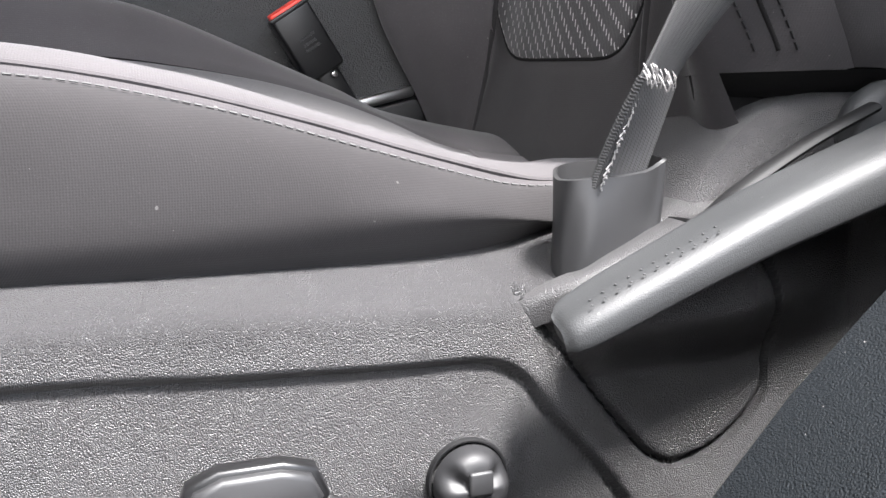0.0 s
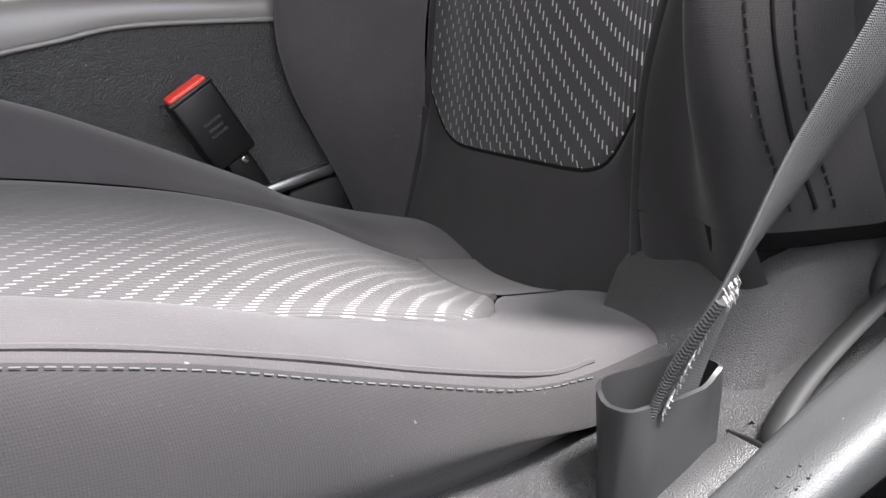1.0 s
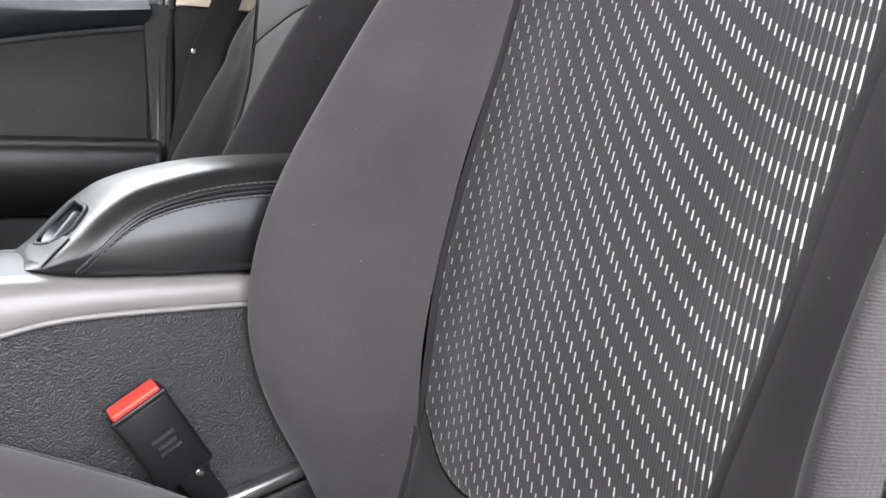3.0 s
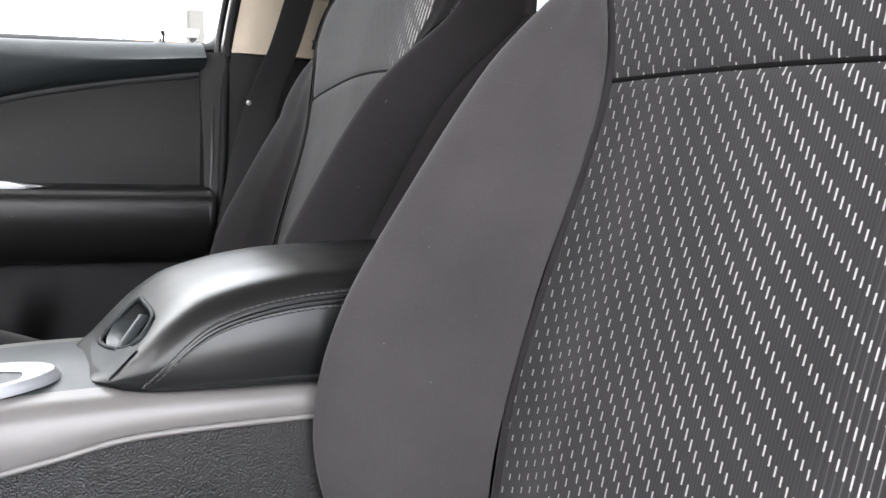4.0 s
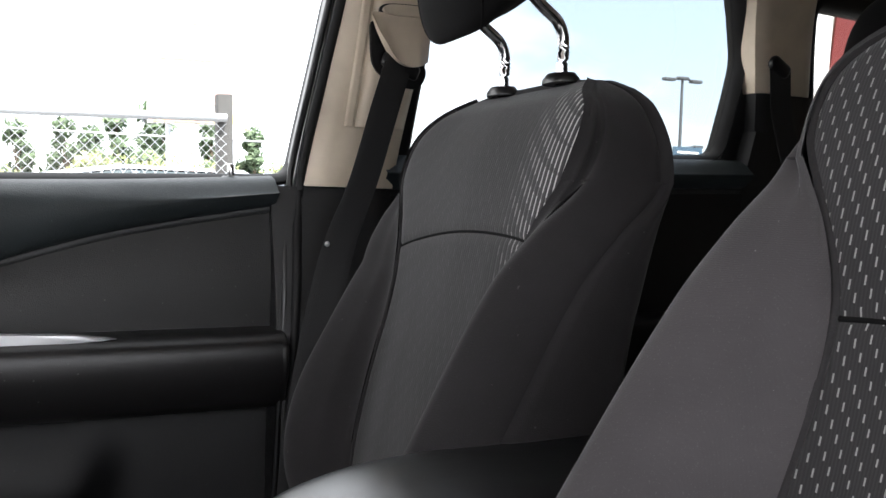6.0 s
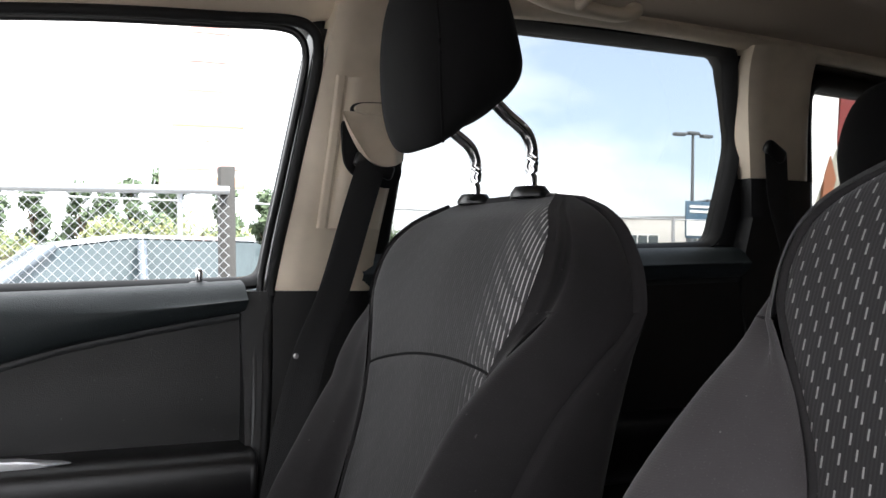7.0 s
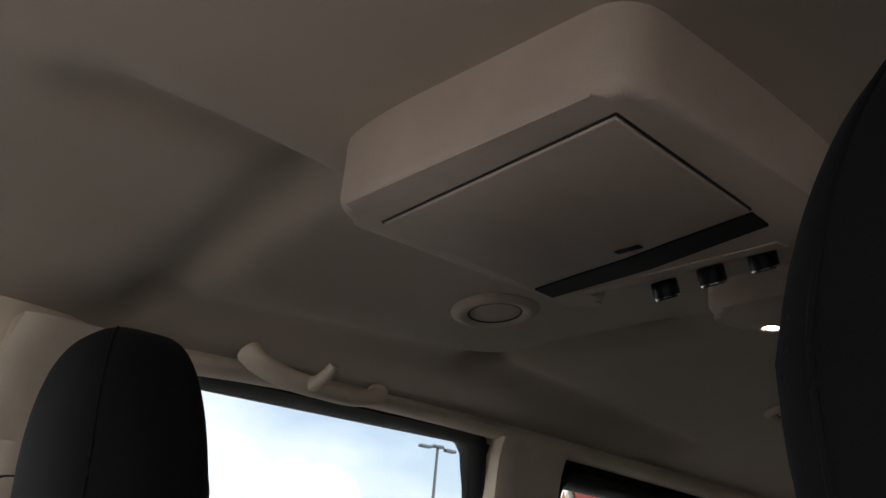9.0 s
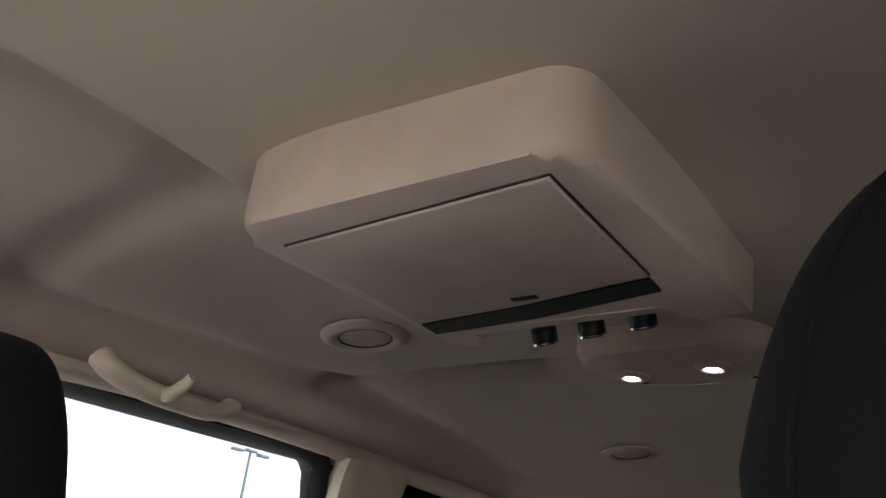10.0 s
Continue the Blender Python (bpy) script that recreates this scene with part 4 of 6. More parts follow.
    part("panel_seam", tube([skin_of(-1 + 2 * k / 12, seam_z(-1 + k / 6)) + Vector((0.0030, 0, 0)) for k in range(13)], 0.0018, 8, 40), CLOTH_SIDE, seat)
    part("panel_seam", tube([skin_of(-1 + 2 * k / 12, foot(-1 + k / 6)) + Vector((0.0030, 0, 0)) for k in range(13)], 0.0016, 8, 40), CLOTH_SIDE, seat)
    # bolster's underside, blackened as the dark gap beneath it
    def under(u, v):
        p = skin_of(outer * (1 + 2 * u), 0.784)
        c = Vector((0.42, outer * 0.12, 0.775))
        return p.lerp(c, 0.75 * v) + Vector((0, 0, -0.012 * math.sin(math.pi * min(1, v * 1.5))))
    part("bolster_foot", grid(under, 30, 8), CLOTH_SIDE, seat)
    # black block added to fill the dark inside of the seat back
    part("recess_filler", box((0.09, 0.34, 0.24), (0.41, 0, 0.70), 0.02), BLACK, seat)
    part("back_shell", patch(skin_of, inside, 3, 4, 0.66, 1.330, 14, 40, (1, 0, 0, 0), (0.2, 0.6)), CLOTH_SIDE, seat)
    part("back_shell", patch(skin_of, inside, -3, -4, 0.66, 1.330, 14, 40, (1, 0, 0, 0), (0.2, 0.6)), CLOTH_SIDE, seat)
    top = bmesh.new()
    rim = [skin_of(-4 + 8 * k / 64, 1.330) for k in range(64)]
    c = sum(rim, Vector()) / 64
    inner = [c + (p - c) * 0.55 + Vector((0, 0, 0.006)) for p in rim]
    loft([rim, inner], False, top)
    top.faces.new(list(top.verts)[64:128])
    part("back_top", top, CLOTH_SHADED, seat)
    # cushion
    # lit or shaded cloth colour by seat
    part("cushion_panel", patch(cushion_point, below, -1, 1, -0.22, 0.295, 40, 50, (1, 1, 0, 0), (0.22, 0.5), flat=True), DASH_LIT if outer < 0 else DASH_SHADED, seat, "cushion panel woven with pale dashes")
    part("cushion_rear", patch(cushion_point, below, -1, 1, 0.295, 0.345, 20, 8, (0, 0, 0, 0), (0.1, 0.05), 0.001, flat=True), CLOTH, seat)
    for s in (-1, 1):
        # passenger's cushion bolsters take a darker cloth to look shaded
        part("cushion_bolster", patch(cushion_point, below, s * 1, s * 2, -0.22, 0.345, 16, 60, (1, 1, 0, 0), (0.09, 0.55), 0.0025, 0.006, True), CLOTH if outer < 0 else CLOTH_TWILL, seat)
        part("cushion_side", patch(cushion_point, below, s * 2, s * 3, -0.22, 0.345, 20, 60, (1, 0, 0, 0), (0.13, 0.55), 0.0025, 0.006, "side"), CLOTH_TWILL, seat, "darker twill cushion side")
        part("cushion_welt", tube([cushion_point(s * 1.93, x) + Vector((0, 0, -0.0004)) for x in (-0.2, -0.12, -0.04, 0.04, 0.12, 0.18, 0.24, 0.27)], 0.0016, 6, 50), CLOTH, seat)
        stitches(seat, [cushion_point(s * 2.05, x) + Vector((0, 0, 0.0004)) for x in (-0.18, -0.1, 0.0, 0.08, 0.15, 0.22, 0.26)], 0.0052, 0.00045, THREAD_DARK)

    part("cushion_seam", tube([cushion_point(-1 + 2 * k / 10, 0.295) + Vector((0, 0, -0.0012)) for k in range(11)], 0.0024, 8, 30), CLOTH, seat)

    def front(u, v):
        p = cushion_point(-3 + 6 * u, -0.22)
        return Vector((p.x - 0.035 * math.sin(math.pi * v) , p.y * (1 - 0.03 * v), p.z + (0.62 - p.z) * v))
    part("cushion_front", grid(front, 40, 10), CLOTH, seat)
    part("seat_base", box((0.52, 0.36, 0.24), (0.06, 0, 0.545), 0.02), GRAIN_DARK, seat)
    # headrest
    head = part("headrest", bent(headrest_mesh()), CLOTH_SIDE, seat, "raised black cloth headrest")
    rows = headrest_rings()
    for i in (17, 27):
        part("seam", bent(tube([tuple(r[i]) for r in rows[3:32:2]], 0.0013, 6, 40)), CLOTH_SIDE, head)
    for s in (-1, 1):
        y = s * 0.066
        part("headrest_post", bent(tube([(0.513, y, 1.334), (0.513, y, 1.352), (0.514, y, 1.372), (0.507, y, 1.391), (0.484, y, 1.408), (0.468, y, 1.424), (0.462, y, 1.445)], 0.0062, 12, 30)), CHROME, seat, "bent chrome headrest post")
        part("post_guide", bent(ring(0.007, 0.021, 0.010, 24, m=Matrix.Translation((0.512, y, 1.331)) @ Matrix.Diagonal((0.8, 1.25, 1, 1)))), BLACK, seat)
    return seat


driver_seat = build_seat("dark grey cloth driver's seat with dashed centre panel", pose(0, DRIVER, 0), 1.0, 0.0, -1, 0.070, [(0.66, 0.022), (0.81, 0.014), (1.03, -0.008), (1.15, -0.022), (1.22, -0.026)], DASH)
passenger_seat = build_seat("dark grey cloth passenger seat with raised headrest", pose(0.006, PASSENGER, -0.012), 0.0, 0.055, 1, -0.070, [(0.66, 0.0), (1.2, 0.0)], DASH_SHADED)


# ---- driver's seat side: shield, lever, belt anchor ----
def near_line(p, line):
    """Distance of (x, z) from a line of points, and the side."""
    best, sign = 9.0, 1.0
    for a, b in zip(line, line[1:]):
        ax, az, bx, bz = a[0], a[1], b[0], b[1]
        dx, dz = bx - ax, bz - az
        t = max(0.0, min(1.0, ((p[0] - ax) * dx + (p[1] - az) * dz) / (dx * dx + dz * dz)))
        qx, qz = ax + dx * t, az + dz * t
        d = math.hypot(p[0] - qx, p[1] - qz)
        if d < best:
            best, sign = d, 1.0 if dx * (p[1] - az) - dz * (p[0] - ax) > 0 else -1.0
    return best, sign


GROOVE = [tuple(curve_at([(-0.30, 0.672, 0), (-0.012, 0.662, 0), (0.075, 0.656, 0), (0.15, 0.652, 0), (0.192, 0.6505, 0), (0.212, 0.641, 0), (0.226, 0.622, 0), (0.262, 0.578, 0), (0.30, 0.52, 0)], 8 * k / 48).xy) for k in range(49)]
COVER = [tuple(curve_at([(0.211, 0.6855, 0), (0.226, 0.664, 0), (0.245, 0.637, 0), (0.272, 0.603, 0), (0.284, 0.591, 0), (0.300, 0.587, 0), (0.325, 0.596, 0), (0.345, 0.614, 0), (0.349, 0.632, 0), (0.344, 0.658, 0), (0.330, 0.69, 0), (0.305, 0.712, 0)], 11 * k / 66).xy) for k in range(67)]


def in_cover(x, z):
    inside, n = False, len(COVER)
    for i in range(n):
        (xa, za), (xb, zb) = COVER[i], COVER[i - 1]
        if (za > z) != (zb > z) and x < (xb - xa) * (z - za) / (zb - za) + xa:
            inside = not inside
    return inside


def build_shield():
    """The seat's moulded side shield as one relief, with the cover round the lever's foot as its own part."""
    seat = driver_seat
    ridge = [(-0.30, 0.688), (-0.01, 0.686), (0.10, 0.683), (0.20, 0.678), (0.216, 0.680), (0.25, 0.689), (0.292, 0.703), (0.36, 0.722), (0.42, 0.744), (0.50, 0.77)]
    top = [(-0.30, 0.706), (-0.01, 0.706), (0.056, 0.703), (0.16, 0.701), (0.20, 0.702), (0.25, 0.708), (0.30, 0.716), (0.36, 0.738), (0.42, 0.758), (0.50, 0.782)]
    nu, nv = 390, 120

    def face(x, t):
        """t 0 at the foot, 0.75 at the ridge, 1 at the flange's inner edge."""
        zr, zt = spline(ridge, x), spline(top, x)
        if t <= 0.75:
            z = 0.50 + (zr - 0.50) * t / 0.75
            y = 0.600 - 0.004 * math.sin((z - 0.5) * 8)
        else:
            k = (t - 0.75) / 0.25
            z, y = zr + (zt - zr) * (1 - (1 - k) ** 1.6), 0.600 + 0.074 * k
        if t <= 0.75:
            k = max(0.0, (t - 0.715) / 0.035)
            y += 0.003 * k ** 3
            z -= 0.0008 * k
        out = max(0.0, min(1.0, (x - 0.226) / 0.022)) * max(0.0, min(1.0, (0.40 - x) / 0.08))
        lift = max(0.0, min(1.0, (z - 0.635) / 0.040))
        y -= 0.030 * out * lift * lift * (3 - 2 * lift) * (1.0 if t <= 0.75 else 1 - (t - 0.75) / 0.25)
        d, s = near_line((x, z), GROOVE)
        y += 0.0060 * math.exp(-((d / 0.0024) ** 2))
        if s < 0:
            y += 0.0035 * min(1.0, d / 0.004)
        q = math.hypot(x - 0.181, z - 0.6005)
        y -= 0.0085 / (1 + (q / 0.0285) ** 6)
        d, _ = near_line((x, z), COVER)
        if z < zr + 0.004:
            y += 0.007 * math.exp(-((d / 0.0014) ** 2))
        return Vector((x, y - DRIVER, z))
    verts = [[face(-0.28 + 0.76 * i / nu, j / nv) for i in range(nu + 1)] for j in range(nv + 1)]
    ridge_row = nv * 3 // 4
    for _ in range(2):
        rows = {j: [(verts[j - 1][i] + verts[j][i] * 2 + verts[j + 1][i]) / 4 for i in range(nu + 1)] for j in range(ridge_row - 4, ridge_row + 5)}
        for j, row in rows.items():
            verts[j] = row
    shield, cover = bmesh.new(), bmesh.new()
    made = {id(shield): {}, id(cover): {}}
    for j in range(nv):
        for i in range(nu):
            c = (verts[j][i] + verts[j + 1][i + 1]) / 2
            bm = cover if in_cover(c.x, c.z) else shield
            table, quad = made[id(bm)], []
            for a, b in ((j, i), (j, i + 1), (j + 1, i + 1), (j + 1, i)):
                if (a, b) not in table:
                    table[a, b] = bm.verts.new(verts[a][b])
                quad.append(table[a, b])
            bm.faces.new(quad)
    gap = []
    for x, z in COVER[2:]:
        zr = spline(ridge, x)
        if z < zr - 0.002:
            gap.append(tuple(face(x, 0.75 * (z - 0.50) / (zr - 0.50)) + Vector((0, -0.0004, 0))))
    # smooth top of the cover, the crack behind it and the slot round the belt's boot
    rings = []
    for k in range(25):
        x = 0.2115 + 0.0755 * k / 24
        z = spline([(0.21, 0.6770), (0.222, 0.6845), (0.240, 0.6930), (0.25, 0.6980), (0.27, 0.7065), (0.288, 0.7145)], x)
        y0 = spline([(0.21, 0.5995), (0.222, 0.5900), (0.240, 0.5780), (0.288, 0.5690)], x)
        y1 = spline([(0.21, 0.6010), (0.222, 0.6000), (0.240, 0.5935), (0.288, 0.5900)], x)
        rings.append([Vector((x, y - DRIVER, zz)) for y, zz in ((y1 + 0.012, z - 0.012), (y1 + 0.002, z - 0.001), (y1, z + 0.0008), (y0 + 0.004, z), (y0 + 0.0012, z - 0.0014), (y0, z - 0.005), (y0 + 0.003, z - 0.016), (y0 + 0.02, z - 0.018))])
    part("cover_top", loft(rings), COVER_LIT, seat, "top of the lever cover, paled to look lit")
    part("cover_crack", tube([(0.2885, 0.592 - DRIVER, 0.7140), (0.2885, 0.575 - DRIVER, 0.7145), (0.2888, 0.562 - DRIVER, 0.711)], 0.0013, 6, 12), RUBBER, seat)
    # black bar in place of the shadow where the housing steps down
    part("lever_shade", tube([(x, y - DRIVER, z) for x, y, z in ((0.297, 0.572, 0.710), (0.306, 0.581, 0.716), (0.330, 0.588, 0.729), (0.370, 0.592, 0.748), (0.41, 0.594, 0.764))], 0.0060, 10, 30, squash=0.5), RUBBER, seat, "black bar drawn as the shade behind the lever")
    # no recess is cut; a black plate stands for its shade
    slot = [Vector((x, y - DRIVER, z)) for x, y, z in ((0.2030, 0.6100, 0.6815), (0.2360, 0.6170, 0.6860), (0.2360, 0.6050, 0.6815), (0.2100, 0.6040, 0.6780))]
    part("slot_shade", loft([slot, [p - Vector((0, 0, 0.008)) for p in slot]]), RUBBER, seat, "black plate standing for the shaded recess beside the belt boot")
    part("slot_clip", moved(box((0.014, 0.002, 0.003), (0, 0, 0), 0.0008), pose(0.2190, 0.6075 - DRIVER, 0.6815, 0, -8, 8)), GRAIN_DARK, seat)
    part("cover_gap", tube(gap[::2], 0.0017, 8, 90), RUBBER, seat)
    part("side_shield", shield, GRAIN, seat, "black pebbled plastic side shield")
    part("lever_cover", cover, GRAIN, seat, "black pebbled cover below the lever")
    # housing behind the belt, up to the hinge
    rings = []
    for k in range(17):
        x = 0.296 + 0.17 * k / 16
        h = spline([(0.296, 0.698), (0.312, 0.712), (0.34, 0.742), (0.38, 0.768), (0.47, 0.782)], x)
        y0 = spline([(0.296, 0.590), (0.315, 0.594), (0.34, 0.606), (0.47, 0.612)], x)
        prof = [(y0 + 0.12, h + 0.012), (y0 + 0.06, h + 0.006), (y0 + 0.022, h - 0.001), (y0 + 0.008, h - 0.010), (y0 + 0.003, h - 0.028), (y0 + 0.006, 0.66), (y0 + 0.012, 0.55), (y0 + 0.12, 0.55)]
        rings.append([Vector((x, y - DRIVER, z)) for y, z in prof])
    part("hinge_housing", loft(rings), GRAIN, seat, "black pebbled plastic hinge housing")
    part("hinge_cap", disc(0.030, 0.020, 40, 0.008, m=Matrix.Translation((0.432, 0.618 - DRIVER, 0.748)) @ pose(0, 0, 0, 90)), GRAIN_FINE, seat)
    # knob with three finger hollows
    knob_bm = bmesh.new()
    rings = []
    for r, y in ((0.0005, 0.0125), (0.009, 0.0125), (0.0125, 0.0118), (0.0155, 0.0095), (0.0172, 0.006), (0.0178, 0.0)):
        row = []
        for k in range(60):
            a = 2 * math.pi * k / 60
            rr, sink = r, 0.0045 * max(0, math.cos(3 * a - 1.57)) ** 1.5 * (r > 0.008)
            row.append(Vector((0.181 + rr * math.cos(a), 0.588 - DRIVER - y + sink * min(1, y / 0.006), 0.599 + rr * math.sin(a))))
        rings.append(row)
    loft(rings, True, knob_bm)
    knob = part("recline_knob", knob_bm, KNOB, seat, "round black adjuster knob")
    part("knob_ring", ring(0.0180, 0.0200, 0.003, 44, m=Matrix.Translation((0.181, 0.592 - DRIVER, 0.599)) @ pose(0, 0, 0, 90)), RUBBER, knob)
    part("finger_rest", box((0.0115, 0.003, 0.0115), (0.182, 0.5748 - DRIVER, 0.603), 0.0014), SLEEVE, knob)
    sw = [(0.052, 0.600), (0.058, 0.614), (0.070, 0.6185), (0.095, 0.6185), (0.108, 0.615), (0.113, 0.604), (0.106, 0.594), (0.060, 0.592)]
    switch = part("seat_switch", prism(sw, 0.584 - DRIVER, 0.597 - DRIVER, "y", 0.003), SLEEVE, seat, "grey oval power seat switch")
    sb = [(0.0825 + (x - 0.0825) * 1.11, 0.606 + (z - 0.606) * 1.22) for x, z in sw]
    part("switch_bezel", prism(sb, 0.588 - DRIVER, 0.599 - DRIVER, "y", 0.002), BLACK, switch)


build_shield()


def build_lever():
    """Long recline lever with a rounded tip and a field of grip dots."""
    rings = []
    spine = [(0.212, 0.556, 0.6735), (0.218, 0.556, 0.6765), (0.235, 0.556, 0.684), (0.27, 0.556, 0.6985), (0.31, 0.557, 0.714), (0.35, 0.558, 0.727), (0.40, 0.561, 0.742), (0.46, 0.565, 0.760)]
    width = [0.007, 0.0115, 0.0138, 0.0150, 0.017, 0.018, 0.019, 0.020]
    high = [0.0030, 0.0060, 0.0072, 0.0080, 0.0095, 0.0110, 0.012, 0.013]
    path = sampled(spine, 42)
    for i, p in enumerate(path):
        k = 7 * i / 42
        w = curve_at([(v, 0, 0) for v in width], min(k, 6.999)).x
        h = curve_at([(v, 0, 0) for v in high], min(k, 6.999)).x
        row = []
        for j in range(28):
            a = 2 * math.pi * j / 28
            cy, cz = math.cos(a), math.sin(a)
            row.append(p + Vector((-0.34 * h * 0.9 * math.copysign(abs(cz) ** 0.5, cz), w * math.copysign(abs(cy) ** 0.5, cy), h * math.copysign(abs(cz) ** 0.5, cz) + 0.005 * cy)) - Vector((0, DRIVER, 0)))
        rings.append(row)
    lever = part("recline_lever", loft(rings), GRAIN_FINE, driver_seat, "long grey plastic recline lever")
    dots = bmesh.new()
    for i in range(11):
        for j in range(3):
            x = 0.226 + 0.0062 * i + 0.002 * (j % 2)
            z = spline([(s[0], s[2]) for s in spine], x) + spline([(s[0], h) for s, h in zip(spine, high)], x)
            bmesh.ops.create_icosphere(dots, subdivisions=1, radius=0.0008, matrix=Matrix.Translation((x - 0.003, 0.553 - DRIVER + 0.0062 * (j - 1), z - 0.0004)) @ Matrix.Diagonal((1, 1, 0.5, 1)))
    part("grip_dots", dots, GRIP, lever)


build_lever()


def build_sleeve():
    """Open rubber boot through which the belt's end leaves the seat."""
    sl = thing("belt_sleeve", "grey rubber boot round the belt anchor", "seat belt")
    outer, inner = [], []
    for k in range(9):
        v = k / 8
        z = 0.692 + 0.047 * v
        row, row2 = [], []
        for i in range(36):
            a = 2 * math.pi * i / 36
            ca, sa = math.cos(a), math.sin(a)
            ex, ey = math.copysign(abs(ca) ** 0.45, ca), math.copysign(abs(sa) ** 0.6, sa)
            cx = 0.2590 + 0.002 * v
            lip = 0.22 * 0.030 * ex * (1 - v) + (0.004 * ca + 0.006 * (sa > 0) * abs(sa) - 0.003 * (1 - abs(ca))) * v ** 2
            wob = 0.0016 * math.sin(3 * a + 2 * v) + 0.0010 * math.sin(5 * a - 4 * v)
            row.append(Vector((cx + (0.0265 + 0.0010 * v) * ex, 0.602 + (0.0115 + 0.0015 * v + wob) * ey, z + lip)))
            row2.append(Vector((cx + (0.0248 + 0.0010 * v) * ex, 0.602 + (0.0098 + 0.0015 * v + wob) * ey, z + lip + 0.0006)))
        outer.append(row)
        inner.append(row2)
    part("boot", loft(outer + inner[::-1], False), SLEEVE, sl)
    part("anchor_strap", box((0.030, 0.010, 0.03), (0.252, 0.602, 0.692), 0.003), BLACK, sl)


build_sleeve()


def ribbon(path, widths, dirs, thick, n=40):
    """A strap: middle line, half-widths and width directions at the same number of stations."""
    m = len(path) - 1
    rings = []
    for i in range(n + 1):
        s = m * i / n
        p = curve_at(path, min(s, m - 1e-6))
        d = curve_at(dirs, min(s, m - 1e-6)).normalized()
        w = curve_at([(v, 0, 0) for v in widths], min(s, m - 1e-6)).x
        q = curve_at(path, min(s + 0.02, m - 1e-6)) - curve_at(path, max(s - 0.02, 0))
        nrm = q.cross(d).normalized() * thick / 2
        cols = [p + d * w * k for k in (-1, -0.94, -0.5, 0, 0.5, 0.94, 1)]
        rings.append([c + nrm * (0.3 if abs(j - 3) == 3 else 1.0) for j, c in enumerate(cols)] + [c - nrm * (0.3 if abs(j - 3) == 3 else 1.0) for j, c in reversed(list(enumerate(cols)))])
    bm = loft(rings)
    layer = bm.loops.layers.uv.verify()
    half = widths[0]
    for f in bm.faces:
        for lp in f.loops:
            i, j = divmod(lp.vert.index if lp.vert.index >= 0 else 0, 14)
            lp[layer].uv = (0, 0)
    bm.verts.index_update()
    length = sum((Vector(b) - Vector(a)).length for a, b in zip(path, path[1:]))
    for f in bm.faces:
        for lp in f.loops:
            i, j = divmod(lp.vert.index, 14)
            k = (-1, -0.94, -0.5, 0, 0.5, 0.94, 1)[j if j < 7 else 13 - j]
            lp[layer].uv = (half * k, length * i / n)
    return bm


def build_driver_belt():
    belt = thing("seat_belt", "grey woven seat belt rising from its boot", "seat belt", "seat belts")
    path = [(0.258, 0.602, 0.700), (0.2655, 0.594, 0.745), (0.2745, 0.579, 0.783), (0.302, 0.568, 0.830), (0.340, 0.553, 0.890), (0.385, 0.540, 0.99), (0.46, 0.515, 1.20), (0.50, 0.50, 1.40)]
    dirs = [(0.97, 0.24, 0.0), (0.93, 0.36, 0.0), (0.79, 0.61, -0.10), (0.88, 0.45, -0.18), (0.94, 0.30, -0.22), (0.96, 0.2, -0.22), (0.96, 0.2, -0.22), (0.96, 0.2, -0.22)]
    part("webbing", ribbon(path, [0.0165, 0.0185, 0.0190, 0.0235, 0.0235, 0.0235, 0.0235, 0.0235], dirs, 0.0022, 60), WEB, belt)
    # folded, sewn end with pale thread
    fold = [(0.257, 0.5985, 0.715), (0.2640, 0.5915, 0.745), (0.2715, 0.5765, 0.779)]
    part("sewn_fold", ribbon(fold, [0.0163, 0.0178, 0.0200], dirs[:3], 0.004, 20), WEB, belt)
    bm = bmesh.new()
    rnd_t = random.Random(5)
    for i in range(26):
        k = rnd_t.uniform(-1, 1)
        c = Vector((0.2725, 0.5750, 0.7815)) + Vector((0.79, 0.61, -0.10)) * 0.0180 * k + Vector((0, 0, rnd_t.uniform(-0.004, 0.003)))
        j = rnd_t.uniform(-0.001, 0.001)
        tube([c + Vector((0.0008, 0.0008 + j, -0.0032)), c + Vector((j - 0.0004, -0.0016, 0)), c + Vector((-0.0008 + j, 0.0004, 0.0028))], rnd_t.uniform(0.0002, 0.00038), 5, 4, bm=bm)
    for i in range(16):
        c = Vector((0.2500, 0.5870, 0.732)).lerp(Vector((0.2600, 0.5690, 0.776)), i / 15)
        j = rnd_t.uniform(-0.0012, 0.0012)
        tube([c + Vector((-0.001, 0, -0.0018)), c + Vector((-0.0020 + j, -0.001, 0.0006 + j)), c + Vector((0.0008, 0.001, 0.0022))], rnd_t.uniform(0.0002, 0.0005), 5, 4, bm=bm)
    part("sewing_thread", bm, THREAD, belt, "pale bar-tack sewing thread")


build_driver_belt()


